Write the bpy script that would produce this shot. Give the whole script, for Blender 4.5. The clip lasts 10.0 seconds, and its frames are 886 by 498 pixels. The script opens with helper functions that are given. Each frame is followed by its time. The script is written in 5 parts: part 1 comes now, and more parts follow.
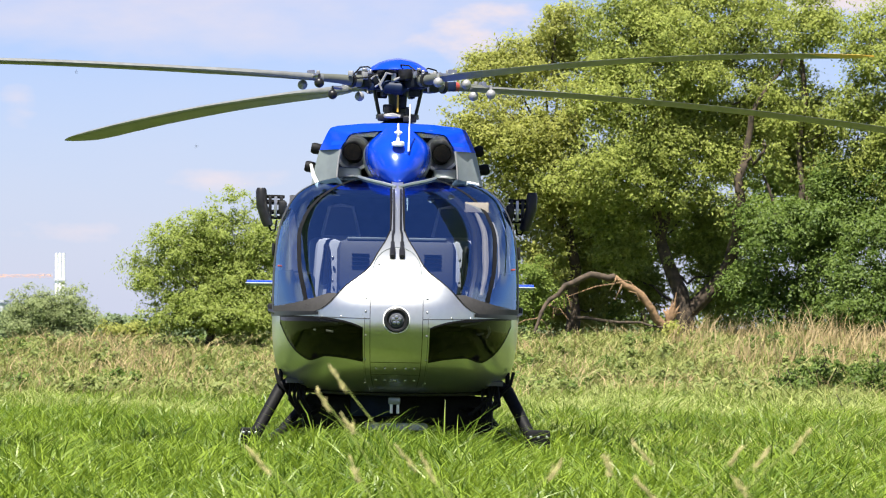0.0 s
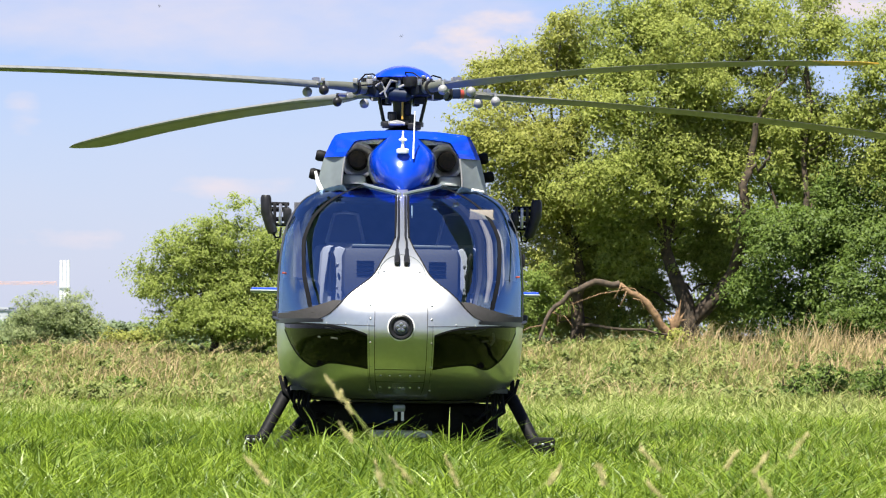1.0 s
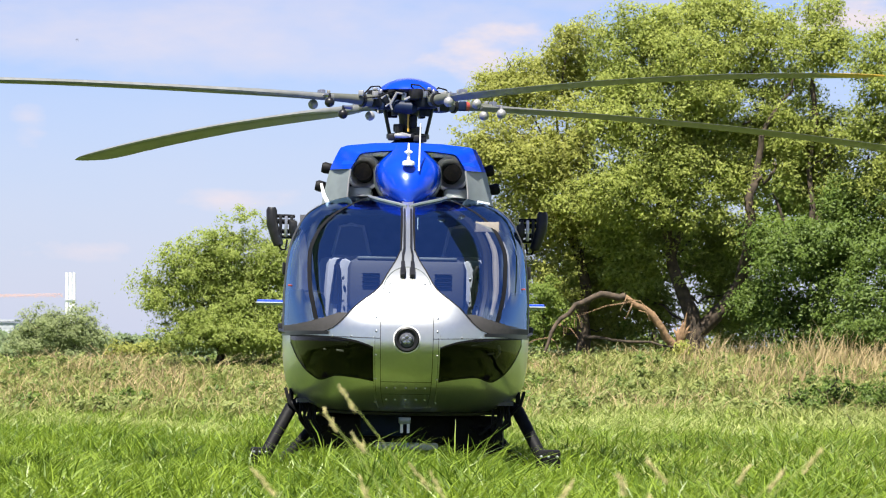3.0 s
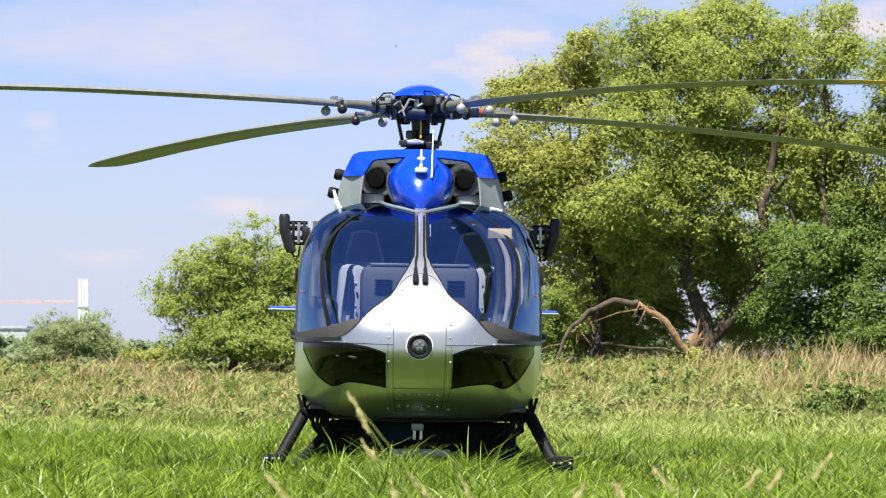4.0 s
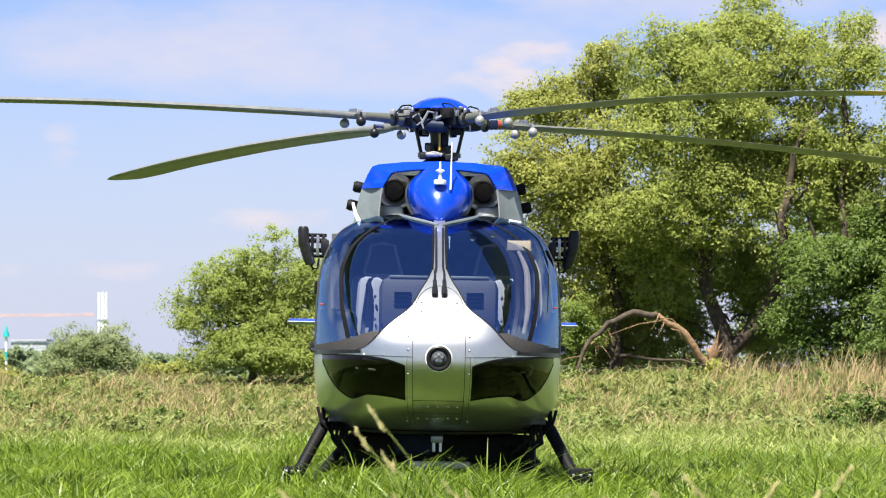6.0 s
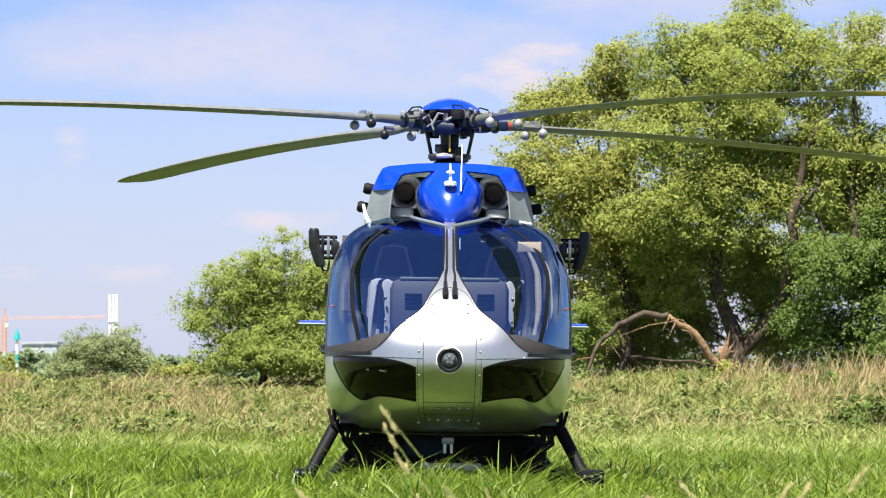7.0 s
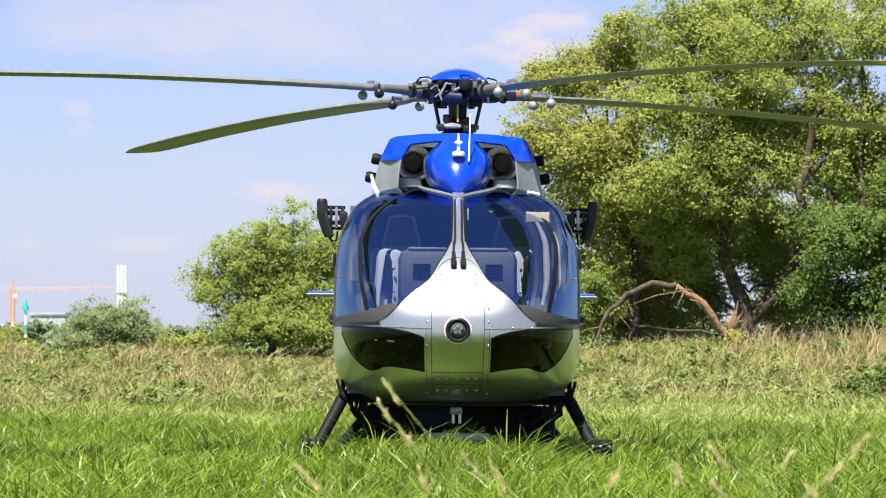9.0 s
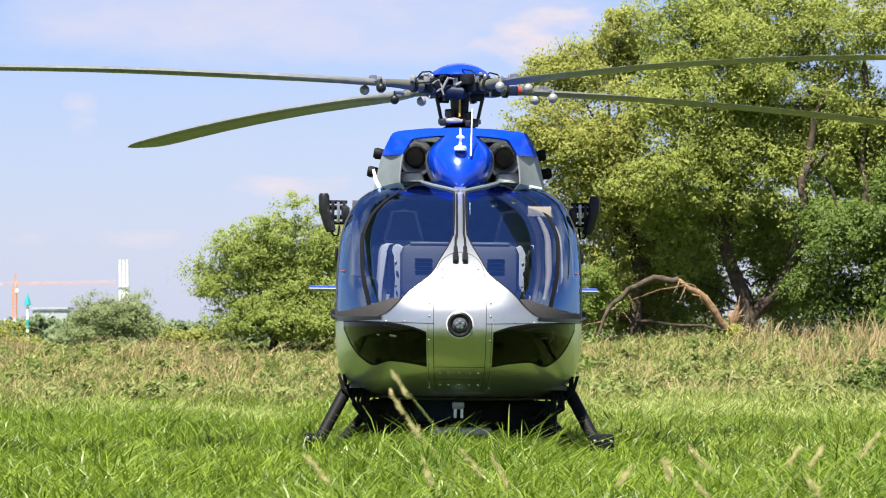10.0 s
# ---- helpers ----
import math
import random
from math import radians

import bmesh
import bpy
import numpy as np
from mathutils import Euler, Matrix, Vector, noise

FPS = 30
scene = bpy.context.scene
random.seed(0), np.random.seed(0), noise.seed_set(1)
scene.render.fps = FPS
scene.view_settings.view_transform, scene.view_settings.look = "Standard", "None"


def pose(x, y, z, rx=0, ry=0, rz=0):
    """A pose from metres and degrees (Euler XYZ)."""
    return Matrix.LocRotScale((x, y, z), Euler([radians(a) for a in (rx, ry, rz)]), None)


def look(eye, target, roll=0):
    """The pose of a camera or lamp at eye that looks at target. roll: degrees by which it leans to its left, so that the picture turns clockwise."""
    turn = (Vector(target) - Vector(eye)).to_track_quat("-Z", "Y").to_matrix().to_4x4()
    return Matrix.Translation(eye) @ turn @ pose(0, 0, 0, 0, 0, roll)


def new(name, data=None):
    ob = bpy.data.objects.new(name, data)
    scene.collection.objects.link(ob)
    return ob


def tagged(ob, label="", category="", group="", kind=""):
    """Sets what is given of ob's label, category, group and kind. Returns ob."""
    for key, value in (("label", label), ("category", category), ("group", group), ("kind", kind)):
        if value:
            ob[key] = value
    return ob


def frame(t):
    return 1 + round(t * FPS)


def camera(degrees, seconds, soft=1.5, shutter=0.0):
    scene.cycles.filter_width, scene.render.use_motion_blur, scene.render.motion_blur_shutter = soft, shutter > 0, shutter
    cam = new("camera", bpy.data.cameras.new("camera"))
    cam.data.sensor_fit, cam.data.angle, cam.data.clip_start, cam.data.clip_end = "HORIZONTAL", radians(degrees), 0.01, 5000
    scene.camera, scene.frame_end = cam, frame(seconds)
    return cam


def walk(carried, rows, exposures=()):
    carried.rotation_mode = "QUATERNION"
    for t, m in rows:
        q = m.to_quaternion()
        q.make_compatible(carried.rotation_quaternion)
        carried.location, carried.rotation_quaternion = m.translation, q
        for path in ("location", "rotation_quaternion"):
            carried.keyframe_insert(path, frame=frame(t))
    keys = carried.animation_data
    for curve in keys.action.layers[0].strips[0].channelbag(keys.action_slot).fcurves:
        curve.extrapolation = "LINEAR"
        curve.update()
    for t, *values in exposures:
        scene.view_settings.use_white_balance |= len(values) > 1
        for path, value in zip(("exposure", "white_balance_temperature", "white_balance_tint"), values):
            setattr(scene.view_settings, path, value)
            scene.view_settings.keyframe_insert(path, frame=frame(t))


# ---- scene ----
F = 6200.0                      # focal length over the 1568 units of picture width
EYE, TILT = 0.88, 1.47
cam = camera(2 * math.degrees(math.atan(784 / F)), 10.0, soft=1.1)
cam.data.dof.use_dof, cam.data.dof.focus_distance, cam.data.dof.aperture_fstop = True, 24.5, 14.0
# seconds, swing to the left, lift, lean (units of picture width / 1568; degrees)
SWING = [
    (0.0, 0.0, 0.0, 0.0), (0.5, 4.2, 5.6, -0.01), (1.0, 8.2, 12.8, 0.0), (1.5, 9.6, 21.8, 0.02), (2.0, 11.0, 27.7, 0.0),
    (2.5, 12.9, 30.8, 0.01), (2.7, 14.0, 32.0, 0.01), (3.8, 37.3, 43.8, 0.0), (4.0, 40.9, 46.1, 0.0), (4.5, 48.0, 51.3, 0.0), (5.0, 55.6, 57.0, -0.04), (5.5, 65.6, 63.2, -0.06), (5.7, 69.0, 65.0, -0.08),
    (6.8, 90.1, 72.4, -0.23), (7.0, 93.1, 70.5, -0.26), (7.5, 97.7, 60.6, -0.30), (8.0, 102.2, 40.3, -0.31), (8.5, 105.4, 25.4, -0.32),
    (9.0, 107.9, 17.8, -0.34), (9.5, 109.0, 13.2, -0.34), (10.0, 111.4, 8.3, -0.35)]
walk(cam, [(t, pose(0, 0, EYE, 90 + TILT + math.degrees(b / F), 0, math.degrees(a / F)) @ pose(0, 0, 0, 0, 0, r)) for t, a, b, r in SWING])

# ---- sky and sun ----
SUN_WAY = Vector((-0.13, -0.43, 0.95)).normalized()      # towards the sun: behind the camera, to its left
world = bpy.data.worlds.new("world")
scene.world = world
world.use_nodes = True
wt = world.node_tree
wt.nodes.clear()


def link_nodes(tree, a, ao, b, bi):
    tree.links.new(a.outputs[ao], b.inputs[bi])


sky = wt.nodes.new("ShaderNodeTexSky")
sky.sky_type, sky.sun_disc = "NISHITA", False
sky.sun_elevation = math.asin(SUN_WAY.z)
sky.sun_rotation = math.atan2(SUN_WAY.x, SUN_WAY.y)
sky.air_density, sky.dust_density, sky.ozone_density = 1.0, 0.08, 3.0
coord = wt.nodes.new("ShaderNodeTexCoord")
mapping = wt.nodes.new("ShaderNodeMapping")
mapping.inputs["Location"].default_value = (0.31, 0.0, 0.12)
mapping.inputs["Scale"].default_value = (1.0, 1.0, 2.6)
cloud_noise = wt.nodes.new("ShaderNodeTexNoise")
cloud_noise.inputs["Scale"].default_value = 32.0
cloud_noise.inputs["Detail"].default_value = 7.0
cloud_noise.inputs["Roughness"].default_value = 0.55


def sky_math(op, a, b=None, clamp=False):
    n = wt.nodes.new("ShaderNodeMath")
    n.operation, n.use_clamp = op, clamp
    for i, q in enumerate((a, b)):
        if q is None:
            continue
        if isinstance(q, (int, float)):
            n.inputs[i].default_value = q
        else:
            wt.links.new(q, n.inputs[i])
    return n.outputs[0]


def cloud(x, z, rx, rz, amount, ragged=5.0):
    """A ragged cloud of fair weather round the direction (x, 1, z)."""
    sep = wt.nodes.new("ShaderNodeSeparateXYZ")
    wt.links.new(coord.outputs["Generated"], sep.inputs[0])
    ahead = sky_math("GREATER_THAN", sep.outputs[1], 0.3)
    dx = sky_math("DIVIDE", sky_math("SUBTRACT", sep.outputs[0], x), rx)
    dz = sky_math("DIVIDE", sky_math("SUBTRACT", sep.outputs[2], z), rz)
    r2 = sky_math("ADD", sky_math("MULTIPLY", dx, dx), sky_math("MULTIPLY", dz, dz))
    body = sky_math("SUBTRACT", 1.0, r2)
    rough = sky_math("MULTIPLY", sky_math("SUBTRACT", cloud_noise.outputs["Fac"], 0.5), ragged)
    return sky_math("MULTIPLY", sky_math("MULTIPLY", sky_math("ADD", body, rough), amount, True), ahead)


cloud_mix = wt.nodes.new("ShaderNodeMix")
cloud_mix.data_type = "RGBA"
cloud_mix.inputs[7].default_value = (7.2, 6.5, 6.95, 1)
tint = wt.nodes.new("ShaderNodeMix")
tint.data_type, tint.blend_type = "RGBA", "MULTIPLY"
tint.inputs[0].default_value = 1.0
tint.inputs[7].default_value = (0.83, 0.845, 1.165, 1)
back = wt.nodes.new("ShaderNodeBackground")
back.inputs["Strength"].default_value = 0.042
out = wt.nodes.new("ShaderNodeOutputWorld")
link_nodes(wt, coord, "Generated", mapping, "Vector")
link_nodes(wt, mapping, "Vector", cloud_noise, "Vector")
link_nodes(wt, sky, "Color", tint, 6)
# pale blue haze low over the horizon, all round
haze = wt.nodes.new("ShaderNodeMix")
haze.data_type = "RGBA"
haze.inputs[7].default_value = (4.75, 5.25, 6.95, 1)
up = wt.nodes.new("ShaderNodeSeparateXYZ")
link_nodes(wt, coord, "Generated", up, "Vector")
wt.links.new(sky_math("MULTIPLY", sky_math("SUBTRACT", 1.0, sky_math("MULTIPLY", sky_math("ABSOLUTE", up.outputs[2]), 11.0), True), 0.9), haze.inputs[0])
wt.links.new(tint.outputs[2], haze.inputs[6])
wt.links.new(haze.outputs[2], cloud_mix.inputs[6])
total = None
for row in ((0.0105, 0.0870, 0.024, 0.0090, 1.1, 4.0), (-0.055, 0.0930, 0.105, 0.018, 0.52, 1.8), (0.055, 0.108, 0.065, 0.013, 0.5, 2.2), (-0.094, 0.0890, 0.060, 0.006, 0.30, 3.0), (-0.060, 0.0445, 0.022, 0.004, 0.55), (-0.115, 0.0310, 0.024, 0.004, 0.55), (0.108, 0.094, 0.026, 0.009, 0.95), (-0.120, 0.066, 0.006, 0.006, 0.4), (0.0, 0.05, 0.35, 0.10, 0.08, 1.6)):
    c = cloud(*row)
    total = c if total is None else sky_math("MAXIMUM", total, c)
# fair-weather clouds round the rest of the sky, thinning out overhead
wide = wt.nodes.new("ShaderNodeTexNoise")
wide.inputs["Scale"].default_value, wide.inputs["Detail"].default_value = 3.6, 6.0
link_nodes(wt, coord, "Generated", wide, "Vector")
height = wt.nodes.new("ShaderNodeSeparateXYZ")
link_nodes(wt, coord, "Generated", height, "Vector")
puffs = sky_math("MULTIPLY", sky_math("SUBTRACT", wide.outputs["Fac"], 0.455), 7.0, True)
puffs = sky_math("MULTIPLY", puffs, sky_math("MULTIPLY", sky_math("SUBTRACT", height.outputs[2], 0.11), 14.0, True))
puffs = sky_math("MULTIPLY", puffs, sky_math("MULTIPLY", sky_math("SUBTRACT", 0.70, height.outputs[2]), 5.0, True))
wt.links.new(sky_math("MAXIMUM", total, sky_math("MULTIPLY", puffs, 0.9)), cloud_mix.inputs[0])
wt.links.new(cloud_mix.outputs[2], back.inputs["Color"])
link_nodes(wt, back, "Background", out, "Surface")
sun = new("sun", bpy.data.lights.new("sun", "SUN"))
sun.data.energy, sun.data.angle, sun.data.color = 4.8, radians(0.5), (1.0, 0.95, 0.86)
sun.matrix_world = look(SUN_WAY * 60, (0, 0, 0))
scene.view_settings.exposure = 1.55


# ---- materials ----
def material(name, color, rough=0.5, metal=0.0, coat=0.0, second=None, scale=8.0, bump=0.0, per=None, trans=0.0, spec=0.5, detail=5.0):
    """Principled surface; a second colour is blended in by noise, or by island or object."""
    m = bpy.data.materials.new(name)
    m.use_nodes = True
    nt = m.node_tree
    p = nt.nodes["Principled BSDF"]
    p.inputs["Base Color"].default_value = (*color, 1)
    p.inputs["Roughness"].default_value = rough
    p.inputs["Metallic"].default_value = metal
    p.inputs["Coat Weight"].default_value = coat
    p.inputs["Coat Roughness"].default_value = 0.04
    p.inputs["Specular IOR Level"].default_value = spec
    noise_node = None
    if second or bump:
        tc = nt.nodes.new("ShaderNodeTexCoord")
        noise_node = nt.nodes.new("ShaderNodeTexNoise")
        noise_node.inputs["Scale"].default_value = scale
        noise_node.inputs["Detail"].default_value = detail
        link_nodes(nt, tc, "Object", noise_node, "Vector")
    if second:
        mix = nt.nodes.new("ShaderNodeMix")
        mix.data_type = "RGBA"
        mix.inputs[6].default_value, mix.inputs[7].default_value = (*color, 1), (*second, 1)
        if per == "island":
            g = nt.nodes.new("ShaderNodeNewGeometry")
            add = nt.nodes.new("ShaderNodeMath")
            add.operation = "MULTIPLY_ADD"
            add.inputs[1].default_value, add.use_clamp = 0.75, True
            sub = nt.nodes.new("ShaderNodeMath")
            sub.operation = "SUBTRACT"
            sub.inputs[1].default_value = 0.37
            link_nodes(nt, noise_node, "Fac", sub, 0)
            link_nodes(nt, g, "Random Per Island", add, 0)
            link_nodes(nt, sub, "Value", add, 2)
            link_nodes(nt, add, "Value", mix, 0)
        else:
            r = nt.nodes.new("ShaderNodeValToRGB")
            r.color_ramp.elements[0].position, r.color_ramp.elements[1].position = 0.35, 0.65
            link_nodes(nt, noise_node, "Fac", r, "Fac")
            link_nodes(nt, r, "Color", mix, 0)
        nt.links.new(mix.outputs[2], p.inputs["Base Color"])
        if trans:
            tr = nt.nodes.new("ShaderNodeBsdfTranslucent")
            nt.links.new(mix.outputs[2], tr.inputs["Color"])
            ms = nt.nodes.new("ShaderNodeMixShader")
            ms.inputs[0].default_value = trans
            o = nt.nodes["Material Output"]
            link_nodes(nt, p, "BSDF", ms, 1)
            link_nodes(nt, tr, "BSDF", ms, 2)
            link_nodes(nt, ms, "Shader", o, "Surface")
    if bump:
        b = nt.nodes.new("ShaderNodeBump")
        b.inputs["Strength"].default_value, b.inputs["Distance"].default_value = bump, 0.02
        link_nodes(nt, noise_node, "Fac", b, "Height")
        link_nodes(nt, b, "Normal", p, "Normal")
    return m


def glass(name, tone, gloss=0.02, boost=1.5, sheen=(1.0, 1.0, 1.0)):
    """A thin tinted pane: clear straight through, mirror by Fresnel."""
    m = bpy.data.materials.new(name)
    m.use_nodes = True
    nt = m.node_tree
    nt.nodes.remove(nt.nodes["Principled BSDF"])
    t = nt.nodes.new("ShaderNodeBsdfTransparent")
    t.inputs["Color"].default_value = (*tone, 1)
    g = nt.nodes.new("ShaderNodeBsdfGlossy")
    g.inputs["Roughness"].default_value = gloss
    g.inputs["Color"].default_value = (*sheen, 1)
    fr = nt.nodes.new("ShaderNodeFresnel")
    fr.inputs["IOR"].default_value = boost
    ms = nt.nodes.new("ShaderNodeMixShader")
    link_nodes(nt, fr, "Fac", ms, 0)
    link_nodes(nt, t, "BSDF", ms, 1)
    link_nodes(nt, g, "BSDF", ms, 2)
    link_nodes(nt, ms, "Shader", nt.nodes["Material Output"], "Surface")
    return m


SILVER = material("silver_paint", (0.53, 0.545, 0.53), 0.35, 0.92, 0.45, second=(0.505, 0.52, 0.505), scale=30)
BLUE = material("blue_paint", (0.002, 0.046, 0.50), 0.20, 0.15, 0.6, second=(0.002, 0.041, 0.44), scale=20)
GREY = material("grey_paint", (0.205, 0.235, 0.235), 0.36, 0.3, 0.3, second=(0.18, 0.205, 0.208), scale=14)
BLACK = material("black_paint", (0.008, 0.008, 0.009), 0.38, 0.0, second=(0.014, 0.014, 0.015), scale=25, spec=0.3)
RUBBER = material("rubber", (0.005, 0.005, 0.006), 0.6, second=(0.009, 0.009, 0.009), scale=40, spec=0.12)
WEIGHT = material("weight_metal", (0.26, 0.26, 0.26), 0.5, 0.3, second=(0.26, 0.26, 0.26), scale=40)
DARK = material("dark_trim", (0.03, 0.03, 0.034), 0.6, second=(0.045, 0.045, 0.05), scale=20)
STEEL = material("bare_steel", (0.45, 0.45, 0.46), 0.32, 0.9, second=(0.33, 0.33, 0.35), scale=40)
HUB = material("titanium_hub", (0.016, 0.019, 0.025), 0.45, 0.2, second=(0.008, 0.009, 0.012), scale=30, spec=0.15)
NAVY = material("navy_panel", (0.007, 0.015, 0.042), 0.5, 0.0, 0.0, second=(0.005, 0.011, 0.030), scale=20, spec=0.15)
WHITE = material("white_paint", (0.80, 0.80, 0.78), 0.35, second=(0.72, 0.72, 0.70), scale=30)
BLADE = material("blade_skin", (0.10, 0.104, 0.085), 0.45, 0.0, second=(0.075, 0.08, 0.062), scale=6)
BLADE_EDGE = material("erosion_strip", (0.20, 0.205, 0.20), 0.5, 0.2, second=(0.15, 0.155, 0.15), scale=12)
YELLOW = material("yellow_tip_paint", (0.50, 0.30, 0.03), 0.5, second=(0.42, 0.24, 0.03), scale=18)
RED = material("red_mark", (0.22, 0.04, 0.03), 0.5, second=(0.35, 0.05, 0.03), scale=30)
SEAT = material("seat_cloth", (0.36, 0.37, 0.40), 0.9, second=(0.32, 0.33, 0.36), scale=60, bump=0.02)
PANEL = material("panel_plastic", (0.075, 0.08, 0.095), 0.7, second=(0.06, 0.064, 0.076), scale=90)
SHELF = material("shelf_plastic", (0.036, 0.033, 0.034), 0.85, second=(0.028, 0.026, 0.027), scale=40)
LIGHT_TRIM = material("pale_trim", (0.62, 0.61, 0.60), 0.7, second=(0.54, 0.53, 0.52), scale=30)
MESH = material("intake_mesh", (0.045, 0.030, 0.020), 0.7, second=(0.020, 0.016, 0.014), scale=60)
VISOR = material("visor_cloth", (0.20, 0.175, 0.15), 0.9, second=(0.17, 0.15, 0.13), scale=40)
CABIN = material("cabin_lining", (0.09, 0.09, 0.10), 0.9, second=(0.06, 0.06, 0.07), scale=12)
# mirror stronger than plain glass; its blue sheen colours in the sky's reflection
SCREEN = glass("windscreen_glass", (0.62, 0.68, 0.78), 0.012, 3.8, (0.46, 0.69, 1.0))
CHIN_GLASS = glass("chin_glass", (0.09, 0.10, 0.09), 0.012, 1.32)
LENS = glass("lamp_glass", (0.95, 0.96, 0.95), 0.03, 1.15)
BARK = material("bark", (0.085, 0.060, 0.040), 0.95, second=(0.035, 0.027, 0.019), scale=9, bump=1.0)
SPLIT_WOOD = material("split_wood", (0.27, 0.165, 0.085), 0.9, second=(0.14, 0.085, 0.045), scale=14, bump=0.8)
LEAF = material("willow_leaf", (0.212, 0.244, 0.048), 0.6, second=(0.440, 0.444, 0.125), scale=0.8, per="island", trans=0.54, spec=0.2)
LEAF_MID = material("green_willow_leaf", (0.172, 0.222, 0.042), 0.6, second=(0.412, 0.446, 0.115), scale=0.8, per="island", trans=0.54, spec=0.2)
LEAF_GREEN = material("fresh_leaf", (0.110, 0.170, 0.028), 0.6, second=(0.270, 0.335, 0.075), scale=0.8, per="island", trans=0.5, spec=0.2)
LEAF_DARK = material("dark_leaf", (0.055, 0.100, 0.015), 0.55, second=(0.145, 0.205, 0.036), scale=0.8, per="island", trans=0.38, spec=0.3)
LEAF_PALE = material("pale_leaf", (0.215, 0.275, 0.055), 0.6, second=(0.38, 0.435, 0.12), scale=0.8, per="island", trans=0.58, spec=0.25)
LEAF_GREY = material("grey_green_leaf", (0.215, 0.260, 0.110), 0.65, second=(0.325, 0.37, 0.175), scale=0.8, per="island", trans=0.5, spec=0.3)
NETTLE = material("nettle_leaf", (0.105, 0.145, 0.030), 0.6, second=(0.260, 0.290, 0.085), scale=0.8, per="island", trans=0.35, spec=0.3)
SEED = material("seed_head", (0.33, 0.29, 0.12), 0.9, second=(0.43, 0.38, 0.18), scale=30)
SOIL = material("meadow_soil", (0.045, 0.085, 0.010), 0.95, second=(0.120, 0.165, 0.030), scale=1.2, bump=1.0)
GRASS = material("meadow_grass", (0.046, 0.099, 0.007), 0.42, second=(0.245, 0.332, 0.032), scale=0.9, per="island", trans=0.42, spec=0.4)
PALE_GRASS = material("pale_grass", (0.23, 0.285, 0.062), 0.6, second=(0.40, 0.415, 0.155), scale=0.9, per="island", trans=0.3, spec=0.3)
WEED = material("weeds", (0.13, 0.165, 0.035), 0.6, second=(0.30, 0.30, 0.095), scale=0.5, per="island", trans=0.3, spec=0.3)
STRAW = material("dry_grass", (0.30, 0.22, 0.105), 0.8, second=(0.48, 0.38, 0.21), scale=1.5, per="island", trans=0.3, spec=0.2)
FAR_GREEN = material("far_foliage", (0.10, 0.15, 0.06), 0.8, second=(0.15, 0.19, 0.09), scale=0.3, per="island", trans=0.2)
CONCRETE = material("concrete", (0.40, 0.42, 0.46), 0.8, second=(0.34, 0.36, 0.40), scale=0.6)
ORANGE = material("orange_steel", (0.62, 0.30, 0.14), 0.6, second=(0.52, 0.24, 0.12), scale=0.5)
TEAL = material("teal_paint", (0.01, 0.36, 0.36), 0.5, second=(0.01, 0.30, 0.31), scale=2)


# ---- mesh helpers ----
def smooth(me, angle=40):
    me.shade_smooth()
    me.set_sharp_from_angle(angle=radians(angle))


def link(name, me, mat, parent=None, label="", angle=40):
    me.materials.append(mat)
    smooth(me, angle)
    ob = new(name, me)
    if parent:
        ob.parent = parent
    if label:
        ob["label"] = label
    return ob


def part(name, bm, mat, parent=None, label="", angle=40):
    """One bmesh as one mesh object under a thing or a part."""
    me = bpy.data.meshes.new(name)
    bm.normal_update()
    bm.to_mesh(me)
    bm.free()
    return link(name, me, mat, parent, label, angle)


def quads(name, v, f, mat, parent=None, label=""):
    """A mesh from arrays of points and four-cornered faces."""
    me = bpy.data.meshes.new(name)
    v, f = np.asarray(v, dtype=np.float32), np.asarray(f, dtype=np.int32)
    me.vertices.add(len(v))
    me.vertices.foreach_set("co", v.ravel())
    me.loops.add(f.size)
    me.loops.foreach_set("vertex_index", f.ravel())
    me.polygons.add(len(f))
    me.polygons.foreach_set("loop_start", np.arange(0, f.size, 4, dtype=np.int32))
    me.update(calc_edges=True)
    me.materials.append(mat)
    ob = new(name, me)
    if parent:
        ob.parent = parent
    if label:
        ob["label"] = label
    return ob


def box(bm, centre, size, bevel=0.0, turn=None):
    r = bmesh.ops.create_cube(bm, size=1.0)
    vs = r["verts"]
    m = Matrix.Translation(centre) @ (turn or Matrix()) @ Matrix.Diagonal((*size, 1))
    bmesh.ops.transform(bm, matrix=m, verts=vs)
    if bevel:
        es = list({e for v in vs for e in v.link_edges})
        bmesh.ops.bevel(bm, geom=es, offset=bevel, segments=2, affect="EDGES", profile=0.5)
    return bm


def rod(bm, points, radii, n=8, caps=True):
    """A round bar along points; radii one number or one a point."""
    pts = [Vector(p) for p in points]
    rr = radii if isinstance(radii, (list, tuple)) else [radii] * len(pts)
    rings = []
    side = None
    for i, p in enumerate(pts):
        d = (pts[min(i + 1, len(pts) - 1)] - pts[max(i - 1, 0)]).normalized()
        if side is None:
            side = d.orthogonal().normalized()
        side = (side - d * side.dot(d)).normalized()
        up = d.cross(side)
        rings.append([bm.verts.new(p + rr[i] * (math.cos(2 * math.pi * k / n) * side + math.sin(2 * math.pi * k / n) * up)) for k in range(n)])
    for a, b in zip(rings, rings[1:]):
        for k in range(n):
            bm.faces.new((a[k], a[(k + 1) % n], b[(k + 1) % n], b[k]))
    if caps:
        bm.faces.new(rings[0][::-1])
        bm.faces.new(rings[-1])
    return bm


def ball(bm, centre, radii, u=16, v=10, turn=None):
    m = Matrix.Translation(centre) @ (turn or Matrix()) @ Matrix.Diagonal((*radii, 1))
    bmesh.ops.create_uvsphere(bm, u_segments=u, v_segments=v, radius=1.0, matrix=m)
    return bm


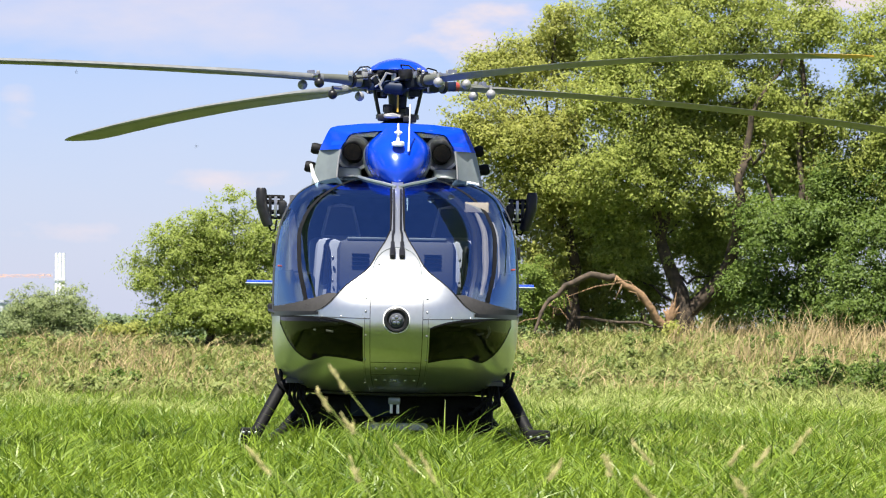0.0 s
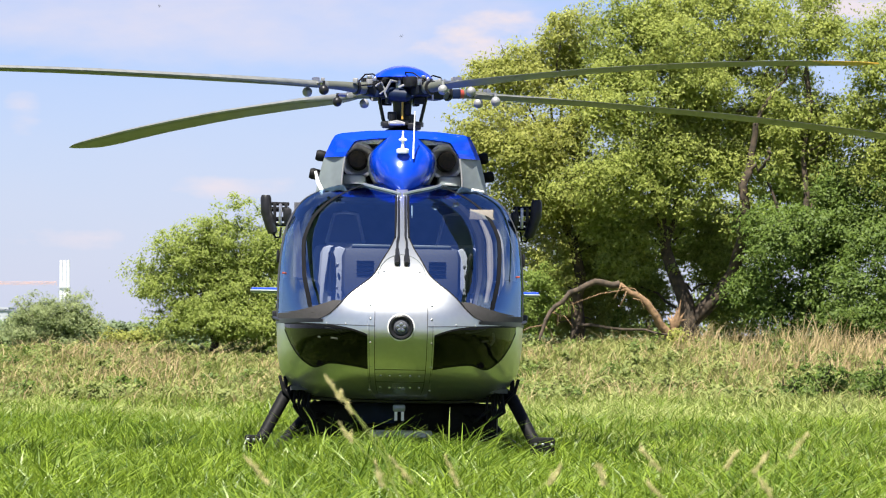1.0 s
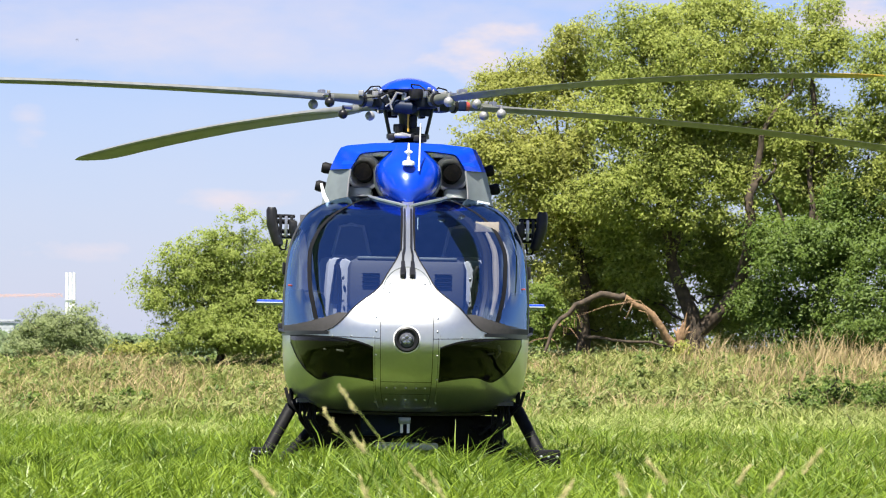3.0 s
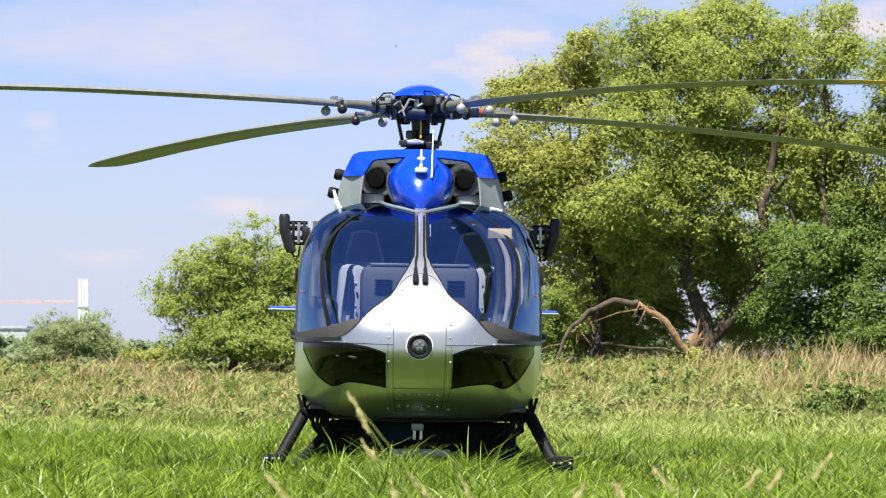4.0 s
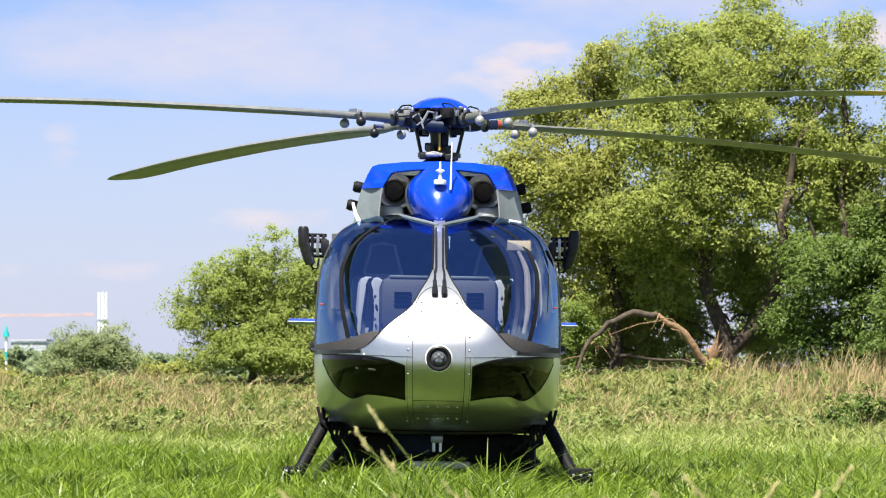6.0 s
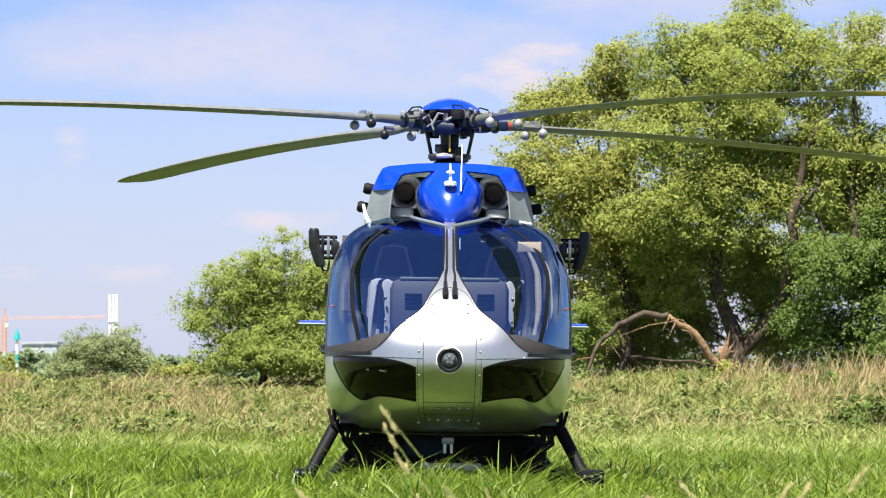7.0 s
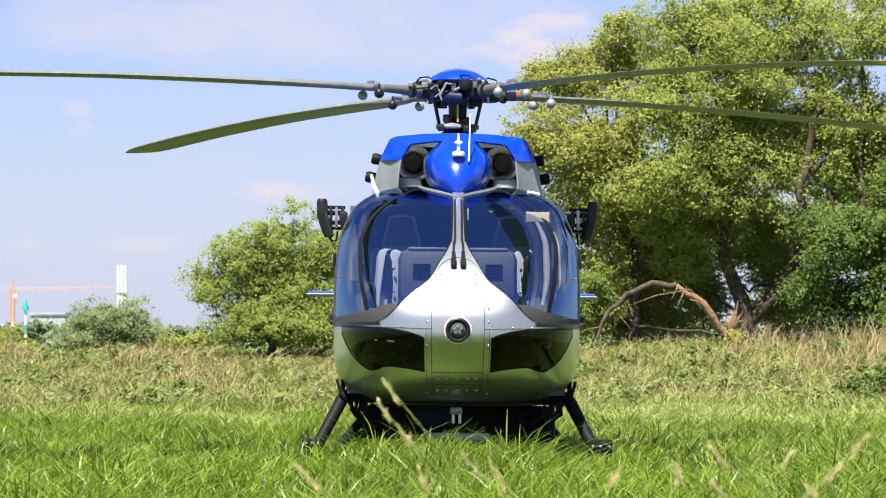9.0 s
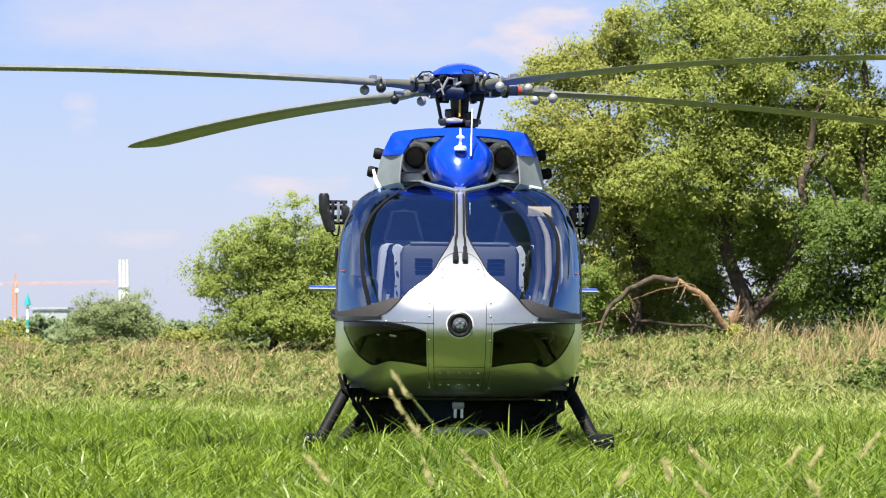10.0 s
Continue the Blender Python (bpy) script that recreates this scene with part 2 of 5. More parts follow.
def spun(bm, centre, profile, n=20, turn=None):
    """A turned solid: (radius, height) pairs about its axis."""
    m = Matrix.Translation(centre) @ (turn or Matrix())
    rings = [[bm.verts.new(m @ Vector((r * math.cos(2 * math.pi * k / n), r * math.sin(2 * math.pi * k / n), h))) for k in range(n)] for r, h in profile]
    for a, b in zip(rings, rings[1:]):
        for k in range(n):
            bm.faces.new((a[k], a[(k + 1) % n], b[(k + 1) % n], b[k]))
    bm.faces.new(rings[0][::-1])
    bm.faces.new(rings[-1])
    return bm


def grid(bm, fn, us, vs):
    """A sheet: fn(u, v) over the nodes us x vs."""
    rows = [[bm.verts.new(fn(u, v)) for u in us] for v in vs]
    for a, b in zip(rows, rows[1:]):
        for i in range(len(us) - 1):
            bm.faces.new((a[i], a[i + 1], b[i + 1], b[i]))
    return bm


def spline(*pairs):
    """A smooth curve through (x, y) pairs."""
    xs, ys = np.array([p[0] for p in pairs], float), np.array([p[1] for p in pairs], float)
    d = np.diff(ys) / np.diff(xs)
    s = np.zeros(len(xs))
    s[0], s[-1] = d[0], d[-1]
    for i in range(1, len(xs) - 1):
        s[i] = 0 if d[i - 1] * d[i] <= 0 else 2 * d[i - 1] * d[i] / (d[i - 1] + d[i])

    def fn(x):
        x = min(max(x, xs[0]), xs[-1])
        i = min(max(int(np.searchsorted(xs, x)) - 1, 0), len(xs) - 2)
        h = xs[i + 1] - xs[i]
        t = (x - xs[i]) / h
        return float(ys[i] * (2 * t ** 3 - 3 * t * t + 1) + h * s[i] * (t ** 3 - 2 * t * t + t) + ys[i + 1] * (3 * t * t - 2 * t ** 3) + h * s[i + 1] * (t ** 3 - t * t))
    return fn


def steps(a, b, n):
    return [a + (b - a) * i / n for i in range(n + 1)]


def empty(name, m, label, category, group=""):
    ob = new(name)
    ob.matrix_basis = m
    return tagged(ob, label, category, group)


# ---- ground ----
def land(x, y):
    """Height of the ground: level meadow, a low weedy bank, then level again."""
    t = min(max((y - 54.0) / 16.0, 0.0), 1.0)
    bank = (0.72 + 0.10 * math.tanh(x / 5)) * t * t * (3 - 2 * t)
    far = min(max((y - 90.0) / 120.0, 0.0), 1.0)
    return bank * (1 - far) + 0.02 * math.sin(0.9 * x + 0.5 * y) * min(abs(y - 24) / 10, 1) * (1 - far)


def build_ground():
    bm = bmesh.new()
    ys = [-4000, -600, -100, -30, -8] + steps(0, 100, 80) + [120, 150, 190, 230, 400, 900, 1800, 4200]
    xs = [-4000, -800, -200, -80, -40] + steps(-24, 24, 48) + [40, 80, 200, 800, 4000]
    grid(bm, lambda x, y: (x, y, land(x, y)), xs, ys)
    tagged(part("ground", bm, SOIL), "grassy meadow soil rising to a low weedy bank", "ground", kind="structure")


build_ground()
rng = np.random.default_rng(7)


def blades(n, x_half, y0, y1, height, width, lean=0.5, keep=None, power=1.0, seg=3):
    """Bent tapering blades scattered in the wedge that widens with y, in two or three segments."""
    y = y0 + (y1 - y0) * rng.random(n) ** power
    x = (rng.random(n) * 2 - 1) * x_half(y)
    if keep is not None:
        k = keep(x, y)
        x, y = x[k], y[k]
        n = len(x)
    z = np.array([land(a, b) for a, b in zip(x, y)]) - 0.01
    clump = 0.75 + 0.35 * np.sin(2.1 * x + 1.3 * np.sin(1.1 * y)) * np.sin(0.8 * y + 0.7 * x) + 0.15 * np.sin(6.1 * x + 3.0 * y)
    h = height * (0.55 + 0.6 * rng.random(n)) * clump
    a = rng.random(n) * 2 * np.pi
    b = rng.random(n) * 2 * np.pi
    bend = lean * h * (0.15 + rng.random(n))
    dx, dy = np.cos(a) * bend + 0.12 * h, np.sin(a) * bend
    sx, sy = np.cos(b) * width * 0.5, np.sin(b) * width * 0.5
    shape = ((0, 0.8), (0.4, 1.0), (0.75, 0.7), (1.0, 0.08)) if seg == 3 else ((0, 0.8), (0.55, 1.0), (1.0, 0.10))
    c = 2 * len(shape)
    v = np.zeros((n, c, 3))
    for i, (t, w) in enumerate(shape):
        cx, cy, cz = x + dx * t ** 2, y + dy * t ** 2, z + h * (t - 0.18 * t ** 3)
        for j, s in ((0, -1), (1, 1)):
            v[:, 2 * i + j, 0], v[:, 2 * i + j, 1], v[:, 2 * i + j, 2] = cx + s * sx * w, cy + s * sy * w, cz
    f = np.array([[2 * i, 2 * i + 1, 2 * i + 3, 2 * i + 2] for i in range(len(shape) - 1)])
    faces = (f[None] + c * np.arange(n)[:, None, None]).reshape(-1, 4)
    return v.reshape(-1, 3), faces


def wedge(extra):
    return lambda y: y * 0.150 + extra


def clear_of_helicopter(x, y):
    inside = (np.abs(x + 0.315) < 0.75) & (y > 24.3) & (y < 28.5)
    return ~inside | (rng.random(len(x)) < 0.3)


def build_grass():
    tagged(quads("meadow_grass", *blades(88000, wedge(0.5), 13.0, 34.0, 0.315, 0.0125, 1.0, clear_of_helicopter), GRASS), "lush green uncut meadow grass", "grass", kind="stuff")
    tagged(quads("near_grass", *blades(14000, lambda y: y * 0.15 + 2.0, -3.0, 13.5, 0.25, 0.014, 1.0, seg=2), GRASS), "green meadow grass round the camera's stand", "grass", kind="stuff")
    tagged(quads("short_grass", *blades(76000, wedge(1.0), 31.0, 61.0, 0.23, 0.016, 1.0, power=0.85, seg=2), GRASS), "shorter green meadow grass farther out", "grass", kind="stuff")

    def ragged(x, y):
        edge = 43.0 + 3.0 * np.sin(0.9 * x) + 2.0 * np.sin(2.3 * x + 1.0) + 19.0 * rng.random(len(x)) ** 1.3
        return y > edge
    tagged(quads("bank_weeds", *blades(85000, wedge(1.5), 41.0, 76.0, 0.33, 0.024, 1.1, ragged, power=0.8, seg=2), WEED), "rough green and straw-coloured weeds on the bank", "weeds", kind="stuff")

    def straw_patches(x, y):
        patch = 0.5 + 0.5 * np.sin(1.7 * x + 0.6 * y) * np.sin(0.9 * x - 0.35 * y + 1.0)
        return rng.random(len(x)) < (0.42 * patch ** 1.3 + 0.03) * np.clip((y - 46) / 12, 0, 1)
    tagged(quads("dry_stalks", *blades(52000, wedge(1.5), 47.0, 75.0, 0.52, 0.013, 1.0, straw_patches, seg=2), STRAW), "dry straw-coloured grass stalks along the bank", "dry grass", kind="stuff")

    def reed_bed(x, y):
        return (x > 5.0 + 0.8 * np.sin(1.3 * y)) & (np.sin(2.6 * x + 0.7 * y) + np.sin(1.1 * x - 0.5 * y) > -0.4)
    tagged(quads("reed_stalks", *blades(15000, wedge(1.5), 61.0, 71.0, 0.84, 0.015, 0.5, reed_bed), STRAW), "pale dead reed stalks on the bank's crest", "dry grass", kind="stuff")

    def far_straw(x, y):
        return (x < -2.8) & (np.sin(1.9 * x + 0.4 * y) + np.sin(0.8 * x + 0.3 * y) > 0.2)
    tagged(quads("straw_stalks", *blades(9000, wedge(1.5), 60.0, 72.0, 0.60, 0.015, 0.8, far_straw, seg=2), STRAW), "thin straw stalks among the weeds of the bank", "dry grass", kind="stuff")

    def before_skids(x, y):
        return (np.sin(5.0 * x + 2.0 * y) + np.sin(2.2 * x - 4.0 * y) > 0.1) & (np.abs(x + 0.36) < 0.30 + 0.5 * rng.random(len(x))) & clear_of_helicopter(x, y)
    tagged(quads("grass_tussocks", *blades(15000, lambda y: 2.4 + 0 * y, 18.5, 24.6, 0.46, 0.011, 1.0, before_skids), GRASS), "tall green grass tussocks round the skids", "grass", kind="stuff")

    def pale_patch(x, y):
        side = np.clip((x - 0.2) / 1.2, 0, 1)
        return np.sin(1.1 * x + 0.45 * y) + np.sin(0.5 * x - 0.8 * y) + 2.7 * side + 1.6 * rng.random(len(x)) > 1.45 - 0.02 * (y - 36) + 3.0 * (y < 27) * (x < 1.3) + 0.5 * (y < 20)
    tagged(quads("pale_grass", *blades(145000, wedge(1.0), 14.0, 63.0, 0.26, 0.012, 1.2, pale_patch, power=0.85, seg=2), PALE_GRASS), "yellowing meadow grass in loose patches", "grass", kind="stuff")


build_grass()


# ---- trees ----
def limb(points, r0, r1, jitter=0.0):
    pts = [Vector(p) for p in points]
    out = [pts[0]]
    for a, b in zip(pts, pts[1:]):
        for t in (0.33, 0.66, 1.0):
            q = a.lerp(b, t)
            if jitter and t < 1:
                q += Vector(rng.normal(0, jitter, 3))
            out.append(q)
    n = len(out)
    return out, [r0 + (r1 - r0) * i / (n - 1) for i in range(n)]


def crown_leaves(lobes, per_area, size, clump=0.30, split=7):
    """Leaves in drooping tufts on small boughs; each uneven lobe (x, y, z, rx, ry, rz) is split into several boughs."""
    verts, count = [], 0
    for lx, ly, lz, rx, ry, rz in lobes:
        total = per_area * rx * rz * math.pi
        for q in range(split):
            way = rng.normal(size=3)
            way /= np.linalg.norm(way)
            big = 0.46 + 0.24 * rng.random()
            c0 = np.array([lx, ly, lz]) + way * np.array([rx, ry, rz]) * (0.40 + 0.36 * rng.random())
            r0 = np.array([rx, ry, rz]) * big * np.array([1.1, 1.1, 0.85])
            k = 46
            m = max(int(total / split / k), 1)
            d = rng.normal(size=(m, 3))
            d[:, 2] += 0.25
            d /= np.linalg.norm(d, axis=1)[:, None]
            c = c0 + d * (0.45 + 0.62 * rng.random(m) ** 0.6 + 0.30 * (rng.random(m) < 0.14))[:, None] * r0
            cr = clump * (0.45 + 0.9 * rng.random(m))
            o = rng.normal(size=(m, k, 3)) * np.array([0.55, 0.55, 0.34])
            p = c[:, None, :] + o * cr[:, None, None]
            p[:, :, 2] -= 0.30 * np.abs(o[:, :, 0] * cr[:, None])
            p = p.reshape(-1, 3)
            n = len(p)
            face = (o * 0.5 + d[:, None, :] * 0.35).reshape(-1, 3) + rng.normal(size=(n, 3)) * 0.5 + np.array(SUN_WAY) * 0.6
            a = np.cross(face, rng.normal(size=(n, 3)))
            a /= np.linalg.norm(a, axis=1)[:, None] + 1e-9
            b = np.cross(a, face)
            b /= np.linalg.norm(b, axis=1)[:, None] + 1e-9
            w = (size * (0.6 + 0.8 * rng.random(n)))[:, None]
            verts.append(np.stack([p - a * w, p + b * w * 0.42, p + a * w, p - b * w * 0.42], axis=1).reshape(-1, 3))
            count += n
    return np.concatenate(verts), np.arange(count * 4).reshape(-1, 4)


def tree(name, base, lobes, limbs, leaf, label, per_area=4500, size=0.038, clump=0.23, category="tree"):
    """Trunk and limbs as tapered bars, and a crown of leaf clumps."""
    bx, by = base
    ob = empty(name, pose(bx, by, land(bx, by)), label, category)
    for i, (pts, r0, r1) in enumerate(limbs):
        bm = bmesh.new()
        rod(bm, *limb(pts, r0, r1, 0.06), n=9)
        part("trunk" if i == 0 else "limb", bm, BARK, ob, angle=80)
    spine = [Vector(p) for p in limbs[0][0]]
    for x, y, z, rx, ry, rz in lobes if category == "tree" else lobes[:6]:
        tip = Vector((x, y, z)) + Vector(rng.normal(size=3)) * 0.3 * rz
        fork = min((p for a, b in zip(spine, spine[1:]) for p in (a.lerp(b, 0.3), a.lerp(b, 0.7))), key=lambda p: abs(p.z - 0.72 * z) + 0.2 * (p - tip).length)
        bm = bmesh.new()
        thick = 0.011 * (tip - fork).length + 0.012 * rz
        rod(bm, *limb([fork, fork.lerp(tip, 0.5) + Vector((0, 0, 0.12 * rz)), tip, tip + Vector((0.2 * rx * rng.normal(), -0.2 * ry, 0.7 * rz))], thick, 0.006, 0.05), n=6)
        part("branch", bm, BARK, ob, angle=80)
    v, f = crown_leaves(lobes, per_area, size, clump)
    tagged(quads("crown", v, f, leaf, ob), kind="stuff")
    return ob


def px(x, y, d):
    """Place at distance d, from picture units of the first view."""
    return (x - 784) / F * d, EYE + (600 - y) / F * d


def lobe(x, y, d, w, h, off=0.0, base=(0, 0)):
    """A lobe of foliage centred in the first view's units, relative to the tree's foot."""
    X, Z = px(x, y, d + off)
    return X - base[0], d + off - base[1], Z - land(*base), 0.95 * w / F * d, 0.8 * (w + h) / 2 / F * d, h / F * d


def spot(x, y, d, base, off=0.0):
    X, Z = px(x, y, d + off)
    return X - base[0], d + off - base[1], Z - land(*base)


def build_trees():
    d = 72.0
    b = (px(1010, 580, d)[0], d)
    L = lambda x, y, w, h, o=0.0: lobe(x, y, d, w, h, o, b)
    S = lambda x, y, o=0.0: spot(x, y, d, b, o)
    tree("willow_tree", b, [L(895, 125, 75, 70), L(1005, 88, 85, 80, 0.5), L(880, 225, 90, 70, -0.8), L(980, 240, 110, 90, -0.3), L(915, 320, 90, 70, -0.5), L(1040, 340, 100, 90), L(960, 430, 75, 90), L(1050, 460, 80, 90, 0.8), L(940, 530, 60, 50, 0.6), L(1010, 540, 80, 45, 1.2), L(1185, 583, 22, 12, -3.0), L(1080, 415, 60, 35, 0.4), L(985, 26, 32, 28), L(845, 125, 38, 34)],
         [([S(1010, 600), S(1020, 480), S(990, 330), S(960, 200)], 0.16, 0.04), ([S(1000, 400), S(930, 300), S(890, 190)], 0.07, 0.02), ([S(995, 330), S(1040, 200), S(1060, 110)], 0.07, 0.02), ([S(990, 240), S(1000, 260), S(1040, 175)], 0.04, 0.015)],
         LEAF, "sunlit yellow-green willow with a loose crown")
    d2 = 71.0
    b2 = (px(1205, 580, d2)[0], d2)
    L = lambda x, y, w, h, o=0.0: lobe(x, y, d2, w, h, o, b2)
    S = lambda x, y, o=0.0: spot(x, y, d2, b2, o)
    tree("willow_tree", b2, [L(1150, 42, 90, 80), L(1235, 12, 105, 85, 0.6), L(1320, 55, 85, 75, 0.2), L(1120, 170, 100, 90, -0.4), L(1230, 190, 110, 95, 0.3), L(1340, 190, 100, 95, 0.5), L(1080, 290, 110, 85, -0.8), L(1190, 310, 120, 90, -0.6), L(1100, 400, 90, 85, 0.3), L(1230, 400, 90, 80, 0.9), L(1120, 500, 70, 70, 1.5), L(1260, 490, 80, 70, 1.4), L(1220, 110, 110, 80, -0.7), L(1078, 120, 62, 58, 0.2), L(1300, 285, 55, 60, 0.8)],
         [([S(1215, 600), S(1205, 520), S(1180, 460), S(1160, 370), S(1130, 250)], 0.20, 0.06), ([S(1210, 560), S(1290, 470), S(1305, 380, -0.8), S(1318, 290, -0.9), S(1330, 205, -0.9)], 0.17, 0.055), ([S(1318, 290, -0.9), S(1345, 280, -1.1), S(1355, 262, -1.2), S(1352, 248, -1.2)], 0.045, 0.012), ([S(1170, 420), S(1210, 300), S(1240, 170), S(1250, 60)], 0.09, 0.02), ([S(1130, 260), S(1190, 180), S(1215, 140)], 0.05, 0.015), ([S(1330, 210, -0.8), S(1370, 140, -0.6), S(1400, 90, -0.4)], 0.05, 0.015)],
         LEAF_MID, "tall multi-stemmed willow with dark leaning trunks")
    d3 = 70.0
    b3 = (px(1440, 590, d3)[0], d3)
    L = lambda x, y, w, h, o=0.0: lobe(x, y, d3, w, h, o, b3)
    S = lambda x, y, o=0.0: spot(x, y, d3, b3, o)
    tree("willow_tree", b3, [L(1435, 28, 75, 75), L(1430, 180, 90, 90, 0.4), L(1400, 290, 80, 70, 0.6), L(1480, 270, 70, 70, 0.4)],
         [([S(1440, 600), S(1435, 470), S(1420, 330), S(1420, 100)], 0.12, 0.03), ([S(1435, 420), S(1490, 330), S(1520, 240)], 0.06, 0.02), ([S(1430, 440), S(1370, 380), S(1350, 310)], 0.06, 0.02)],
         LEAF_MID, "tall green tree with a loose upper crown", per_area=4200)
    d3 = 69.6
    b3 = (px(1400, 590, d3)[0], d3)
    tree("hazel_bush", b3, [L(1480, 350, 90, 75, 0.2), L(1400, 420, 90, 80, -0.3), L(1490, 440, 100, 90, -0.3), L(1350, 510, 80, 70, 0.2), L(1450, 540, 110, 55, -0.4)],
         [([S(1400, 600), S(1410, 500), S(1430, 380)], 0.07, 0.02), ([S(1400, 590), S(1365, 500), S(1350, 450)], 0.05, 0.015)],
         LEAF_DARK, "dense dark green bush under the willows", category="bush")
    d4 = 69.0
    b4 = (px(1600, 590, d4)[0], d4)
    L = lambda x, y, w, h, o=0.0: lobe(x, y, d4, w, h, o, b4)
    S = lambda x, y, o=0.0: spot(x, y, d4, b4, o)
    tree("broadleaf_tree", b4, [L(1560, 80, 70, 80), L(1640, 60, 110, 110), L(1570, 200, 75, 90), L(1660, 220, 120, 110), L(1600, 300, 80, 60)],
         [([S(1600, 600), S(1605, 420), S(1600, 240), S(1610, 60)], 0.16, 0.03), ([S(1603, 400), S(1560, 300), S(1545, 180)], 0.06, 0.02)],
         LEAF_MID, "tall sunlit broadleaf tree at the meadow's edge", per_area=4400)
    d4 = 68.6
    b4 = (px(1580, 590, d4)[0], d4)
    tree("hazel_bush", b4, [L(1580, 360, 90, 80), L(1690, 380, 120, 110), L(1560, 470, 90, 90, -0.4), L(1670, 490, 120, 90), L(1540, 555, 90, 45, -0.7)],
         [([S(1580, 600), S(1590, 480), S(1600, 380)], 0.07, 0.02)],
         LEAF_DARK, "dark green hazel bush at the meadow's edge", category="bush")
    da = 70.0
    ba = (px(945, 590, da)[0], da)
    L = lambda x, y, w, h, o=0.0: lobe(x, y, da, w, h, o, ba)
    S = lambda x, y, o=0.0: spot(x, y, da, ba, o)
    tree("shrub", ba, [L(940, 485, 36, 45), L(965, 530, 34, 36, 0.3), L(930, 548, 40, 34)], [([S(945, 602), S(945, 550), S(942, 480)], 0.03, 0.008)],
         LEAF_GREEN, "fresh green sapling beside the willows", size=0.032, clump=0.16, category="bush")
    d0 = 76.0
    b0 = (px(1150, 590, d0)[0], d0)
    L = lambda x, y, w, h, o=0.0: lobe(x, y, d0, w, h, o, b0)
    S = lambda x, y, o=0.0: spot(x, y, d0, b0, o)
    tree("hazel_bush", b0, [L(985, 500, 60, 70), L(1060, 440, 70, 80), L(1080, 540, 90, 45), L(1150, 400, 60, 60), L(1245, 420, 60, 80), L(1270, 530, 80, 55), L(1330, 420, 70, 110), L(1380, 300, 60, 80), L(1130, 470, 40, 50), L(1440, 380, 60, 90), L(1150, 575, 120, 18)],
         [([S(1150, 600), S(1130, 520), S(1080, 440)], 0.07, 0.02), ([S(1150, 600), S(1250, 500), S(1320, 400)], 0.06, 0.02)],
         LEAF_GREEN, "shaded dark undergrowth behind the willow trunks", per_area=2200, size=0.05, category="bush")
    d5 = 68.0
    b5 = (px(370, 600, d5)[0], d5)
    L = lambda x, y, w, h, o=0.0: lobe(x, y, d5, w, h, o, b5)
    S = lambda x, y, o=0.0: spot(x, y, d5, b5, o)
    tree("willow_bush", b5, [L(395, 400, 65, 55), L(320, 430, 70, 50), L(430, 450, 70, 70), L(290, 490, 65, 50), L(370, 500, 90, 70), L(460, 520, 60, 70), L(310, 555, 60, 40), L(400, 565, 90, 40), L(245, 465, 28, 22), L(480, 430, 40, 60), L(360, 560, 110, 34, -0.4), L(450, 565, 70, 36, -0.4), L(400, 470, 80, 60, 0.5), L(400, 525, 105, 45, -0.2)],
         [([S(370, 610), S(375, 540), S(390, 440), S(395, 380)], 0.08, 0.015), ([S(370, 590), S(330, 510), S(300, 450)], 0.05, 0.012), ([S(372, 580), S(425, 500), S(450, 430)], 0.05, 0.012)],
         LEAF_PALE, "round sunlit olive-green willow bush", per_area=5800, size=0.030, clump=0.16, category="bush")
    d6 = 96.0
    b6 = (px(95, 600, d6)[0], d6)
    L = lambda x, y, w, h, o=0.0: lobe(x, y, d6, w, h, o, b6)
    S = lambda x, y, o=0.0: spot(x, y, d6, b6, o)
    tree("willow_bush", b6, [L(60, 550, 45, 42), L(105, 540, 50, 46), L(145, 562, 36, 38), L(25, 570, 40, 35), L(90, 588, 76, 26)],
         [([S(95, 615), S(95, 570), S(105, 530)], 0.08, 0.015), ([S(94, 605), S(60, 560), S(50, 530)], 0.05, 0.012)],
         LEAF_GREY, "low grey-green willow bush behind the bank", per_area=6000, size=0.033, clump=0.19, category="bush")
    d7 = 74.0
    b7 = (px(215, 605, d7)[0], d7)
    L = lambda x, y, w, h, o=0.0: lobe(x, y, d7, w, h, o, b7)
    S = lambda x, y, o=0.0: spot(x, y, d7, b7, o)
    tree("shrub", b7, [L(200, 590, 40, 22), L(250, 580, 40, 26)], [([S(215, 612), S(220, 590), S(225, 575)], 0.02, 0.006)],
         LEAF, "low green shrub on the bank", size=0.04, clump=0.15, category="bush")
    d9 = 82.0
    b9 = (px(-90, 615, d9)[0], d9)
    L = lambda x, y, w, h, o=0.0: lobe(x, y, d9, w, h, o, b9)
    S = lambda x, y, o=0.0: spot(x, y, d9, b9, o)
    tree("shrub", b9, [L(-105, 586, 52, 36), L(-72, 602, 42, 26), L(-150, 576, 50, 44)], [([S(-90, 625), S(-92, 600), S(-96, 575)], 0.03, 0.008)],
         LEAF, "bright green shrub at the far end of the bank", size=0.035, clump=0.16, category="bush")
